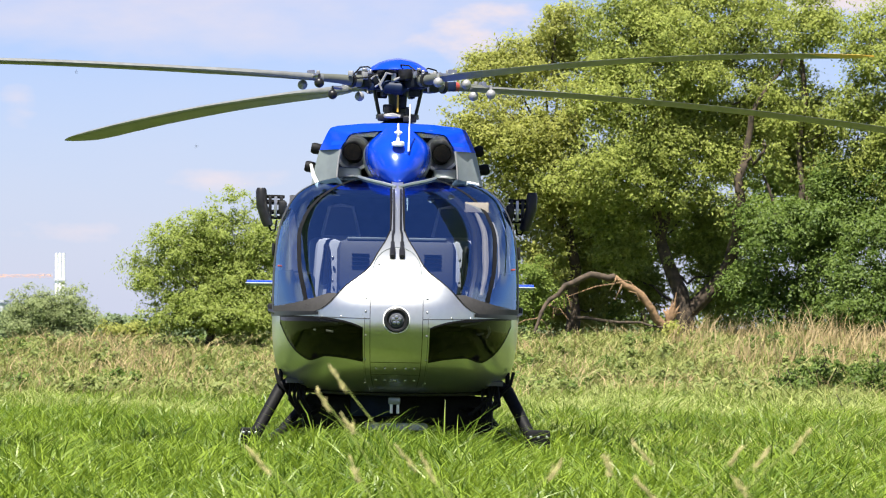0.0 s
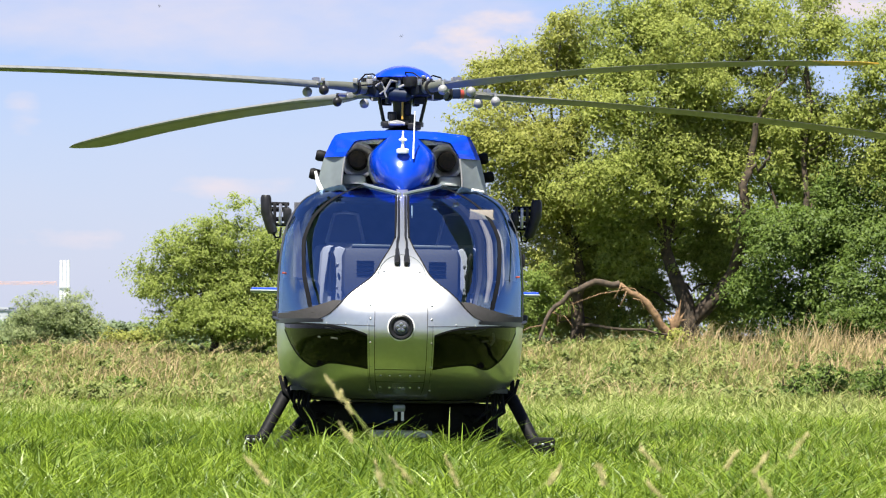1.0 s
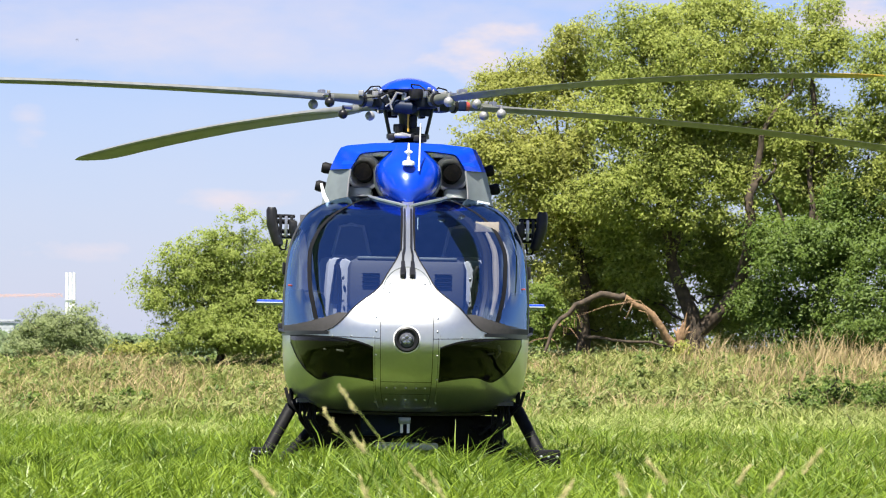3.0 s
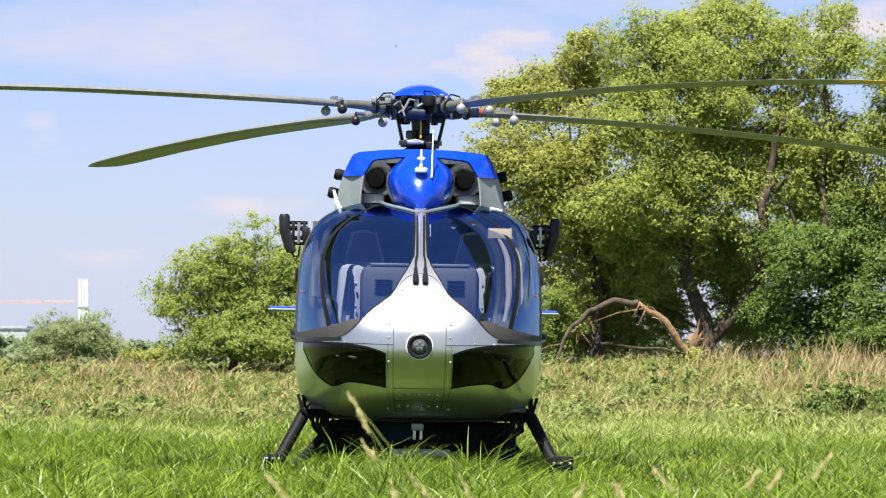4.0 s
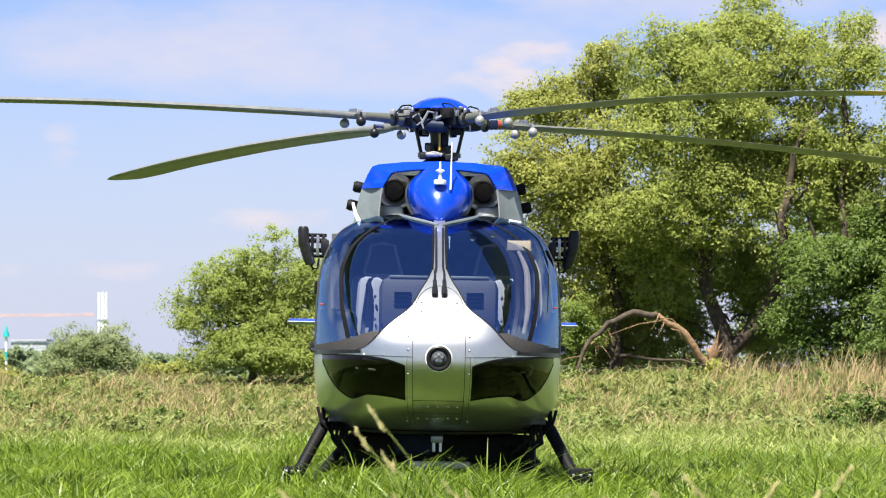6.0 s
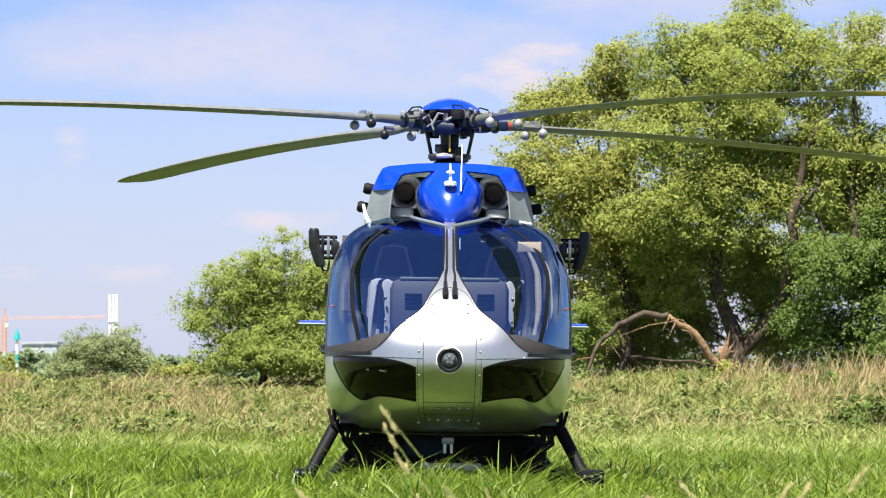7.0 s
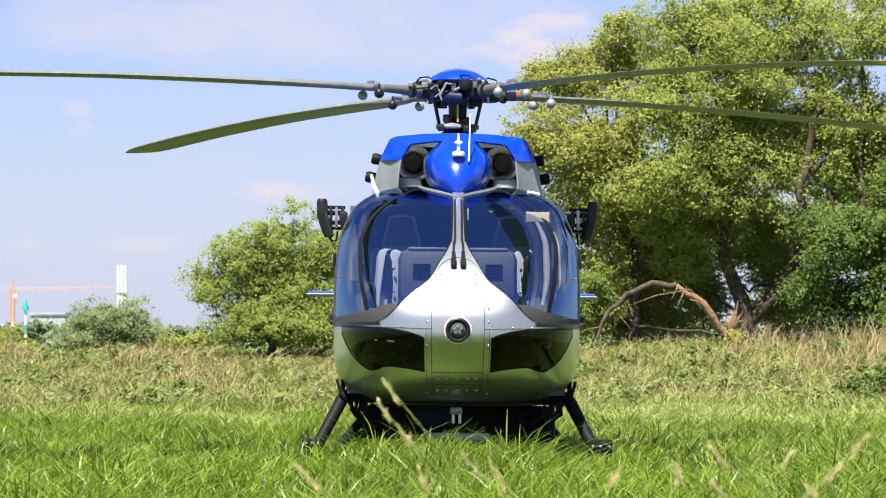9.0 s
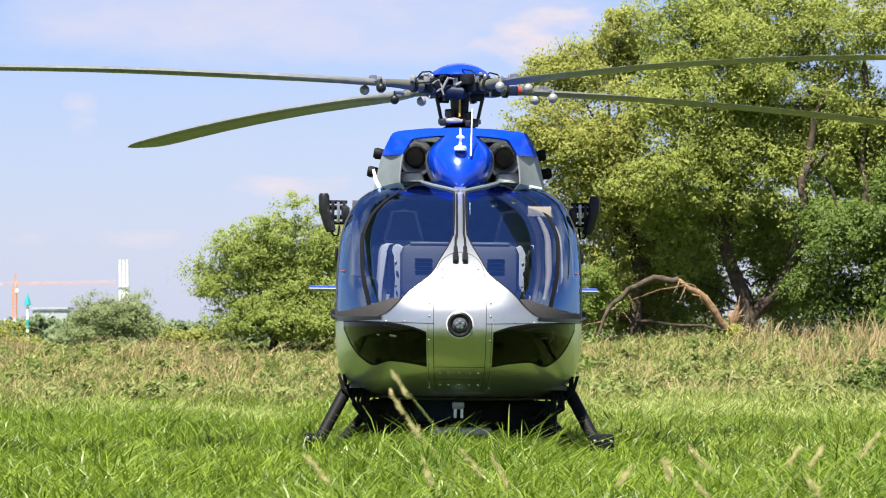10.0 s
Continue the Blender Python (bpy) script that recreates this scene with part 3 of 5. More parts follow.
    for x, y, w, h, dd in ((1450, 660, 95, 42, 50.0), (1395, 682, 44, 28, 49.0), (1545, 664, 66, 42, 50.5), (1480, 752, 30, 24, 37.0)):
        b8 = (px(x, y, dd)[0], dd)
        ls = [lobe(x + o, y + q, dd, w * 0.5, h * 0.75, 0, b8) for o, q in ((-w * 0.4, 4), (w * 0.4, 0), (0, -h * 0.2), (0, h * 0.3))]
        tree("nettle_clump", b8, ls, [([(0, 0, -0.02), (0.02, 0, 0.15), (0.0, 0, 0.3)], 0.008, 0.004)], LEAF_DARK, "dark green nettle clump in the meadow", per_area=2600, size=0.030, clump=0.10, category="weeds")


build_trees()


def build_bank_plants():
    """Leafy nettles and docks over the bank, in low uneven heaps."""
    for leaf, n, label in ((NETTLE, 520, "low leafy nettles and docks covering the bank"), (LEAF_DARK, 130, "darker leafy weeds scattered over the bank")):
        lobes = []
        for k in range(n):
            y = 75 - 26 * rng.random() ** 1.6
            x = (2 * rng.random() - 1) * (0.15 * y + 1.5)
            w = 0.10 + 0.22 * rng.random()
            lobes.append((x, y, land(x, y) + 0.15, w, 0.3, 0.09 + 0.10 * rng.random()))
        tagged(quads("bank_nettles", *crown_leaves(lobes, 2100, 0.044, 0.12, 3), leaf), label, "weeds", kind="stuff")


build_bank_plants()


def build_broken_limb():
    """The bough that split from the willow and arches down to the ground."""
    d = 69.5
    b = (px(1180, 580, d)[0], d)
    S = lambda x, y, o=0.0: spot(x, y, d, b, o)
    ob = empty("broken_bough", pose(*b, land(*b)), "split willow bough arching down with torn pale wood", "fallen bough")
    bm = bmesh.new()
    rod(bm, *limb([S(1185, 605), S(1186, 560), S(1190, 545)], 0.14, 0.05, 0.01), n=10)
    part("stump", bm, SPLIT_WOOD, ob, "torn pale orange stump", angle=80)
    for k, (x, y, w) in enumerate(((1173, 548, 0.04), (1197, 518, 0.045), (1203, 540, 0.04), (1180, 545, 0.04), (1190, 532, 0.045), (1206, 553, 0.035))):
        bm = bmesh.new()
        rod(bm, [S(1185, 575), S((x + 1185) / 2, 555, -0.1), S(x, y, -0.05)], [w * 1.6, w, 0.006], n=6)
        part("splinter", bm, SPLIT_WOOD, ob, angle=80)
    bm = bmesh.new()
    rod(bm, *limb([S(1178, 582, -0.1), S(1135, 522, -0.25), S(1088, 490, -0.3)], 0.095, 0.05, 0.03), n=9)
    part("split_branch", bm, SPLIT_WOOD, ob, "barkless pale brown branch", angle=80)
    bm = bmesh.new()
    rod(bm, *limb([S(1088, 490, -0.3), S(1045, 486, -0.4), S(1000, 505, -0.5), S(965, 540, -0.6), S(945, 590, -0.7)], 0.075, 0.03, 0.03), n=9)
    part("bough", bm, BARK, ob, angle=80)
    for k in range(14):
        t = rng.random()
        x, y = (1178 - 90 * t, 585 - 95 * t) if k < 5 else (1000 - 50 * t, 505 + 60 * t)
        bm = bmesh.new()
        e = (x + rng.normal() * 30, y + 12 + 22 * rng.random())
        rod(bm, [S(x, y, -0.4), S((x + e[0]) / 2 + 4, (y + e[1]) / 2 - 6, -0.5), S(*e, -0.5)], [0.014, 0.010, 0.004], 5)
        part("twig", bm, SPLIT_WOOD, ob)


build_broken_limb()


# ---- distance ----
def build_distance():
    d = 1200.0
    ob = empty("chimney_group", pose(px(106, 600, d)[0], d, 0), "three white slender chimneys joined side by side", "chimney")
    for k in (-1, 0, 1):
        bm = bmesh.new()
        spun(bm, (k * 1.22, 0, -1), [(0.46, 0), (0.46, 18.6), (0.50, 18.8), (0.46, 19.2), (0.44, px(0, 448, d)[1] + 1)], 14)
        part("flue", bm, WHITE, ob)
    bm = bmesh.new()
    box(bm, (0, 0, 21.0), (3.9, 1.5, 0.5))
    part("platform", bm, CONCRETE, ob)
    d = 800.0
    u = d / F
    mx = px(-88, 0, d)[0]
    jz = px(0, 492, d)[1]
    ob = empty("tower_crane", pose(mx, d, 0), "orange lattice tower crane with a long jib", "crane")
    bm = bmesh.new()
    for sx in (-1, 1):
        for sy in (-1, 1):
            rod(bm, [(sx * 0.42, sy * 0.42, -1), (sx * 0.42, sy * 0.42, jz)], 0.12, 5)
    for i in range(18):
        z = 0.8 * i
        rod(bm, [(-0.42, -0.42, z), (0.42, -0.42, z + 0.8)], 0.075, 4)
        rod(bm, [(0.42, -0.42, z), (-0.42, -0.42, z + 0.8)], 0.075, 4)
    part("mast", bm, ORANGE, ob)
    bm = bmesh.new()
    rod(bm, [(-0.3, 0, jz), (0.3, 0, px(0, 470, d)[1])], 0.12, 5)
    rod(bm, [(0.5, 0, jz), (0.3, 0, px(0, 470, d)[1])], 0.10, 5)
    part("tower_head", bm, ORANGE, ob)
    end = px(92, 0, d)[0] - mx
    bm = bmesh.new()
    for z in (0.0, 0.55):
        rod(bm, [(-9, 0, jz + z), (end, 0, jz + z * 0.4 + 0.6)], 0.034, 5)
    for i in range(26):
        x = end * i / 26
        rod(bm, [(x, 0, jz), (x + end / 52, 0, jz + 0.6)], 0.04, 4)
        rod(bm, [(x + end / 52, 0, jz + 0.6), (x + end / 26, 0, jz)], 0.04, 4)
    part("jib", bm, ORANGE, ob)
    bm = bmesh.new()
    box(bm, (-7, 0, jz - 0.7), (2.6, 1.0, 1.5), 0.1)
    part("counterweight", bm, CONCRETE, ob)
    bm = bmesh.new()
    box(bm, (0.7, -0.5, jz - 1.3), (0.7, 0.7, 0.9), 0.1)
    part("cab", bm, WHITE, ob)
    bm = bmesh.new()
    box(bm, (0, 0, px(0, 560, d)[1]), (5.5, 3, 2.2), 0.1)
    part("base", bm, CONCRETE, ob)
    d = 250.0
    ob = empty("harbour_beacon", pose(px(-65, 0, d)[0], d, 0), "white and teal striped beacon post with a cone top", "beacon")
    z = [px(0, y, d)[1] for y in (592, 570, 553, 527, 507)]
    for name, a, b2, m in (("post", -0.2, z[1], WHITE), ("band", z[1], z[2], TEAL), ("upper_post", z[2], z[3], WHITE)):
        bm = bmesh.new()
        rod(bm, [(0, 0, a), (0, 0, b2)], 0.10, 10)
        part(name, bm, m, ob)
    bm = bmesh.new()
    spun(bm, (0, 0, z[3]), [(0.25, 0), (0.25, 0.05), (0.02, z[4] - z[3])], 12)
    part("cone_top", bm, TEAL, ob)
    d = 900.0
    ob = empty("factory_hall", pose(px(-25, 0, d)[0], d, 0), "long pale grey factory hall on the horizon", "building")
    top = px(0, 533, d)[1]
    bm = bmesh.new()
    box(bm, (0, 6, top / 2 - 1), (9, 12, top + 1))
    part("wall", bm, CONCRETE, ob)
    bm = bmesh.new()
    box(bm, (0, 5.8, top), (9.4, 12.6, 0.5))
    part("roof", bm, CONCRETE, ob)
    for i in range(6):
        bm = bmesh.new()
        box(bm, (-3.6 + 1.45 * i, -0.02, top - 1.6), (0.9, 0.1, 0.8))
        part("window", bm, CONCRETE, ob)
    v, fc = [], []
    for k in range(26):
        x = -190 + 12 * k + 4 * rng.normal()
        h = 0.6 + 0.5 * rng.random()
        a, b2 = crown_leaves([(x * 0.55, 330 + 30 * rng.random(), h * 1.6, 5 + 2 * rng.random(), 3, h * 1.9)], 60, 0.5, 1.0)
        fc.append(b2 + sum(len(q) for q in v))
        v.append(a)
    for k in range(22):
        a, b2 = crown_leaves([(-56 + 1.15 * k + rng.normal(), 335 + 10 * rng.random(), 2.0 + 0.4 * rng.random(), 1.6 + rng.random(), 2, (1.1 + 0.7 * rng.random()) * (1.0 if k < 14 else 0.6))], 130, 0.26, 0.5, 4)
        fc.append(b2 + sum(len(q) for q in v))
        v.append(a)
    tagged(quads("distant_woods", np.concatenate(v), np.concatenate(fc), FAR_GREEN), "hazy dark green line of distant woods", "woods", kind="stuff")


build_distance()


# ---- helicopter: x to the right of the view, y aft, origin under the rotor ----
Z0, ZS, ZT = 0.62, 1.165, 2.15           # belly, seam under the windscreen, roof
half_width = spline((0.62, 0.56), (0.65, 0.675), (0.70, 0.765), (0.757, 0.815), (0.84, 0.846), (1.0, 0.866), (1.2, 0.873), (1.4, 0.872), (1.6, 0.862), (1.79, 0.835), (1.9, 0.795), (1.99, 0.745), (2.06, 0.67), (2.115, 0.56), (2.15, 0.42))
front = spline((0.62, -1.70), (0.65, -1.96), (0.72, -2.20), (0.82, -2.39), (0.95, -2.53), (1.1, -2.60), (1.2, -2.592), (1.35, -2.53), (1.5, -2.40), (1.7, -2.13), (1.9, -1.76), (2.03, -1.46), (2.15, -1.13))
post_edge = spline((1.165, 0.57), (1.20, 0.49), (1.346, 0.345), (1.48, 0.185), (1.577, 0.130), (1.69, 0.066), (1.77, 0.040), (2.0, 0.034), (2.15, 0.042))
frame_edge = spline((1.165, 0.59), (1.3, 0.625), (1.5, 0.665), (1.7, 0.675), (1.86, 0.63), (1.97, 0.55), (2.07, 0.42), (2.15, 0.25))
WIDE = -0.9


def skin(u, z, off=0.0):
    """Point of the hull at height z, u of the half width out from the middle; off: proud of it."""
    w, a = half_width(z), abs(u)
    k = (max(1 - a ** 3.0, 0.0)) ** (1 / 3.0)
    y = front(z) + (WIDE - front(z)) * (1 - k)
    nose = Vector((u * w * 0.55, -1.0 * k - 0.05, 0.25)).normalized()
    return Vector((u * w, y, z)) + nose * off


def across(u0, u1, n):
    """Nodes between two fractions, closer together towards the hull's side."""
    s0, s1 = math.asin(max(-1, min(1, u0))), math.asin(max(-1, min(1, u1)))
    return [math.sin(s0 + (s1 - s0) * i / n) for i in range(n + 1)]


def strip(bm, inner, outer, z0, z1, nu, nz, off=0.0):
    """A sheet on the hull between two edges given as fractions at a height."""
    rows = []
    for z in steps(z0, z1, nz):
        rows.append([bm.verts.new(skin(u, z, off)) for u in across(inner(z), outer(z), nu)])
    for a, b in zip(rows, rows[1:]):
        for i in range(nu):
            q = (a[i], a[i + 1], b[i + 1], b[i])
            bm.faces.new(q if inner(z0) < outer(z0) else q[::-1])
    return bm


def column(bm, u0, u1, low, high, nu, nz, off=0.0):
    """A sheet on the hull between two heights given along the fraction."""
    cols = []
    for u in across(u0, u1, nu):
        cols.append([bm.verts.new(skin(u, z, off)) for z in steps(low(abs(u)), high(abs(u)), nz)])
    for a, b in zip(cols, cols[1:]):
        for i in range(nz):
            q = (a[i], b[i], b[i + 1], a[i + 1])
            bm.faces.new(q if u0 < u1 else q[::-1])
    return bm


def build_hull(heli):
    body = empty("fuselage", Matrix(), "", "")
    body.parent = heli
    edge = lambda z: post_edge(z) / half_width(z)
    rim = lambda z: frame_edge(z) / half_width(z)
    bm = bmesh.new()
    strip(bm, lambda z: -edge(z), edge, ZS, ZT, 26, 50)
    part("nose_cone", bm, SILVER, body, "silver nose tapering to the windscreen post")
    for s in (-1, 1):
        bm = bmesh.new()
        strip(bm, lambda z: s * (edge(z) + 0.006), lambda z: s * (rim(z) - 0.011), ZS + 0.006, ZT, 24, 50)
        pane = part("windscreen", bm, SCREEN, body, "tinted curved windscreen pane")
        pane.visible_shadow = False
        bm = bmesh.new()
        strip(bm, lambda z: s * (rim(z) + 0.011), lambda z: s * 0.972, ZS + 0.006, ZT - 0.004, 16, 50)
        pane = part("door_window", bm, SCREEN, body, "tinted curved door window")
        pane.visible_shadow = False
        bm = bmesh.new()
        strip(bm, lambda z: s * (rim(z) - 0.017), lambda z: s * (rim(z) + 0.014), ZS + 0.05, ZT, 3, 50, 0.003)
        part("door_pillar", bm, RUBBER, body, "narrow black windscreen pillar")
        bm = bmesh.new()
        strip(bm, lambda z: s * edge(z), lambda z: s * (edge(z) + 0.009), ZS + 0.01, ZT, 2, 50, 0.004)
        part("screen_seal", bm, RUBBER, body)
        bm = bmesh.new()
        strip(bm, lambda z: s * 0.971, lambda z: s * 1.0, ZS, ZT, 4, 50, 0.002)
        part("door_frame", bm, DARK, body)
        # lower nose with the chin window
        low = spline((0.25, 0.845), (0.40, 0.868), (0.55, 0.880), (0.68, 0.850), (0.78, 0.90), (0.86, 1.0), (0.91, 1.10))
        high = spline((0.25, 1.065), (0.30, 1.085), (0.42, 1.115), (0.6, 1.135), (0.91, 1.145))
        base = lambda u: Z0
        top = lambda u: ZS
        bm = bmesh.new()
        column(bm, s * 0.258, s * 0.91, base, low, 26, 16)
        column(bm, s * 0.258, s * 0.91, high, top, 26, 4)
        column(bm, s * 0.91, s * 1.0, base, top, 10, 28)
        part("lower_nose_panel", bm, SILVER, body, "silver lower nose skin mirroring the grass")
        bm = bmesh.new()
        column(bm, s * 0.262, s * 0.906, lambda u: low(u) + 0.004, lambda u: high(u) - 0.004, 26, 14)
        pane = part("chin_window", bm, CHIN_GLASS, body, "dark tinted chin window")
        pane.visible_shadow = False
        bm = bmesh.new()
        column(bm, s * 0.258, s * 0.91, lambda u: low(u) - 0.006, lambda u: low(u) + 0.006, 26, 2, 0.003)
        column(bm, s * 0.258, s * 0.91, lambda u: high(u) - 0.006, lambda u: high(u) + 0.006, 26, 2, 0.003)
        part("chin_window_seal", bm, RUBBER, body)
        bm = bmesh.new()
        strip(bm, lambda z: s * 0.1995, lambda z: s * 0.2045, 0.67, 1.42, 1, 40, 0.002)
        part("panel_seam", bm, DARK, body)
        bm = bmesh.new()
        strip(bm, lambda z: s * 0.243, lambda z: s * 0.246, 0.75, 1.14, 1, 24, 0.002)
        part("panel_seam", bm, DARK, body)
        bm = bmesh.new()
        column(bm, s * 0.204, s * 0.97, lambda u: ZS - 0.040 + 0.02 * u, lambda u: ZS - 0.035 + 0.02 * u, 24, 1, 0.0025)
        part("panel_seam", bm, DARK, body)
        # added black sheet: stands for interior shade, hides the sunlit hull behind
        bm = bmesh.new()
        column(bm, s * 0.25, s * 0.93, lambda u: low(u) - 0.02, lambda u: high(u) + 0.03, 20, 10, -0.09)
        part("foot_well", bm, RUBBER, body, "black sheet standing for the shade behind the chin window")
        for x0, z0, x1, z1, r in ((0.43, 1.050, 0.475, 1.056, 0.008), (0.40, 1.105, 0.52, 1.125, 0.006), (0.55, 1.058, 0.565, 1.062, 0.006)) if s < 0 else ((0.555, 1.045, 0.60, 1.052, 0.008), (0.635, 1.105, 0.645, 1.06, 0.010), (0.645, 1.06, 0.62, 1.02, 0.008), (0.44, 1.10, 0.58, 1.125, 0.006)):
            bm = bmesh.new()
            rod(bm, [skin(s * x / half_width(z), z, -0.03) for x, z in ((x0, z0), ((x0 + x1) / 2, (z0 + z1) / 2), (x1, z1))], r, 6)
            part("pedal_fitting", bm, WHITE, body, "small white rod behind the dark glass")
        # dark moulding between windscreen and chin window
        bm = bmesh.new()
        column(bm, s * 0.60, s * 1.0, lambda u: ZS - 0.012 - 0.03 * (u - 0.6), lambda u: ZS + 0.010, 18, 2, 0.006)
        part("lower_moulding", bm, BLACK, body, "black moulding under the windscreen")
        # cabin side aft of the doors
        bm = bmesh.new()
        grid(bm, lambda y, z: (s * half_width(z), y, z), steps(WIDE, 2.1, 12), steps(Z0, 1.30, 10))
        grid(bm, lambda y, z: (s * half_width(z), y, z), steps(WIDE, 2.1, 12), steps(1.95, ZT, 8))
        for a, b in ((0.05, 0.2), (1.25, 2.1)):
            grid(bm, lambda y, z: (s * half_width(z), y, z), steps(a, b, 2), steps(1.30, 1.95, 10))
        part("cabin_side", bm, SILVER, body, "silver cabin side with door openings")
        for a, b in ((-0.895, 0.045), (0.205, 1.245)):
            bm = bmesh.new()
            grid(bm, lambda y, z: (s * half_width(z) * 0.996, y, z), steps(a, b, 6), steps(1.30, 1.95, 10))
            pane = part("side_window", bm, SCREEN, body)
            pane.visible_shadow = False
    bm = bmesh.new()
    column(bm, -0.257, 0.257, lambda u: Z0, lambda u: ZS, 16, 30)
    part("lower_nose_centre", bm, SILVER, body, "silver nose hatch panel")
    bm = bmesh.new()
    column(bm, -0.20, 0.20, lambda u: 0.838, lambda u: 0.842, 10, 1, 0.002)
    part("panel_seam", bm, DARK, body)
    bm = bmesh.new()
    column(bm, -0.20, 0.20, lambda u: 0.755, lambda u: 0.758, 10, 1, 0.002)
    part("panel_seam", bm, DARK, body)
    # hatch outline round the wiper mount
    bm = bmesh.new()
    arc = [skin(0.165 * math.sin(a) / 0.87 * 1.0, 1.42 + 0.20 * max(math.cos(a), -0.05) ** 0.8 if math.cos(a) > 0 else 1.42, 0.003) for a in [radians(d) for d in range(-90, 91, 10)]]
    rod(bm, arc, 0.003, 5)
    part("hatch_seam", bm, GREY, body)
    # rivets
    spots = [(x, z) for x in (-0.205, 0.205) for z in (0.70, 0.86, 1.02, 1.18, 1.27)] + [(x, 1.143) for x in (-0.50, -0.37, 0.37, 0.50)] + [(x, z) for x in (-0.13, -0.07, 0.0, 0.07, 0.13) for z in (0.72, 0.80)] + [(x, z) for x in (-0.12, 0.12) for z in (1.44, 1.50)]
    bm0 = bmesh.new()
    ball(bm0, (0, 0, 0), (0.008, 0.005, 0.008), 8, 5)
    proto = part("rivet", bm0, STEEL, body)
    proto.matrix_basis = Matrix.Translation(skin(spots[0][0] / half_width(spots[0][1]), spots[0][1], 0.001))
    for x, z in spots[1:]:
        ob = new("rivet", proto.data)
        ob.parent = body
        ob.matrix_basis = Matrix.Translation(skin(x / half_width(z), z, 0.001))
    bm = bmesh.new()
    us = across(-1, 1, 24)
    a = [bm.verts.new(skin(u, ZT)) for u in us]
    b = [bm.verts.new((u * 0.42, 2.1, ZT)) for u in us]
    for i in range(24):
        bm.faces.new((a[i], a[i + 1], b[i + 1], b[i]))
    part("cabin_roof", bm, SILVER, body)
    bm = bmesh.new()
    a = [bm.verts.new(skin(u, Z0)) for u in us]
    b = [bm.verts.new((u * 0.56, 2.1, Z0)) for u in us]
    for i in range(24):
        bm.faces.new((b[i], b[i + 1], a[i + 1], a[i]))
    part("belly", bm, DARK, body, "shaded dark belly panel")
    bm = bmesh.new()
    grid(bm, lambda u, z: (u * half_width(z), 2.1 + 0.25 * (1 - u * u), z), steps(-1, 1, 16), steps(Z0, ZT, 16))
    part("rear_panel", bm, SILVER, body)


def build_cowling(heli):
    cowl = empty("engine_cowling", Matrix(), "", "")
    cowl.parent = heli
    flank = spline((2.06, 0.625), (2.17, 0.605), (2.35, 0.562), (2.44, 0.525), (2.50, 0.495))
    jamb = spline((2.06, 0.432), (2.15, 0.432), (2.25, 0.425), (2.35, 0.41))

    def loft(bm, profile, ys, shrink):
        rows = [[bm.verts.new((x * k, y, ZT + (z - ZT) * h)) for x, z in profile] for y, (k, h) in zip(ys, shrink)]
        for a, b in zip(rows, rows[1:]):
            for i in range(len(profile) - 1):
                bm.faces.new((a[i + 1], a[i], b[i], b[i + 1]))
    ys = (-0.78, -0.50, 0.1, 1.2, 2.2, 3.0)
    sh = ((1.0, 1.0), (1.0, 1.0), (1.0, 1.0), (0.98, 1.0), (0.75, 0.7), (0.4, 0.3))
    for s in (-1, 1):
        bm = bmesh.new()
        loft(bm, [(s * flank(z), z) for z in steps(2.06, 2.35, 8)], ys, sh)
        bmesh.ops.recalc_face_normals(bm, faces=bm.faces)
        part("lower_cowl", bm, GREY, cowl, "grey lower cowl side")
        # grey front frame beside the intake
        bm = bmesh.new()
        grid(bm, lambda t, z: (s * (flank(z) + t * (jamb(z) - flank(z))), -0.78 - 0.16 * t ** 1.3, z), steps(0, 1, 4), steps(2.06, 2.35, 8))
        part("intake_frame", bm, GREY, cowl)
        bm = bmesh.new()
        inner = [(s * jamb(z), -0.943, z) for z in steps(2.08, 2.35, 8)]
        rod(bm, inner, 0.007, 6)
        part("intake_lip", bm, WEIGHT, cowl, "pale intake edge strip")
    # blue upper shell with chamfered corners
    prof = [(-flank(z), z) for z in steps(2.35, 2.49, 4)] + [(-0.485, 2.512), (-0.44, 2.528), (-0.25, 2.548), (0, 2.556), (0.25, 2.548), (0.44, 2.528), (0.485, 2.512)] + [(flank(z), z) for z in steps(2.49, 2.35, 4)]
    bm = bmesh.new()
    loft(bm, prof, ys, sh)
    inner = [(-0.41, 2.35), (-0.395, 2.385), (-0.38, 2.41), (-0.365, 2.435), (-0.352, 2.455), (-0.34, 2.465), (-0.315, 2.472), (-0.18, 2.487), (0, 2.494), (0.18, 2.487), (0.315, 2.472), (0.34, 2.465), (0.352, 2.455), (0.365, 2.435), (0.38, 2.41), (0.395, 2.385), (0.41, 2.35)][:len(prof)]
    n = min(len(prof), len(inner))
    a = [bm.verts.new((x, -0.78, z)) for x, z in prof[:n]]
    b = [bm.verts.new((x, -0.94 if z < 2.40 else -0.90, z)) for x, z in inner[:n]]
    mid = [bm.verts.new(((p.co.x * 0.55 + q.co.x * 0.45), (p.co.y + q.co.y) / 2 - 0.012, (p.co.z * 0.55 + q.co.z * 0.45))) for p, q in zip(a, b)]
    for i in range(n - 1):
        bm.faces.new((a[i], a[i + 1], mid[i + 1], mid[i]))
        bm.faces.new((mid[i], mid[i + 1], b[i + 1], b[i]))
    c = [bm.verts.new((x * 0.985, -0.86, z - 0.008)) for x, z in inner[:n]]
    for i in range(n - 1):
        bm.faces.new((b[i], b[i + 1], c[i + 1], c[i]))
    bmesh.ops.recalc_face_normals(bm, faces=bm.faces)
    part("upper_cowl", bm, BLUE, cowl, "glossy blue upper cowl", angle=22)
    bm = bmesh.new()
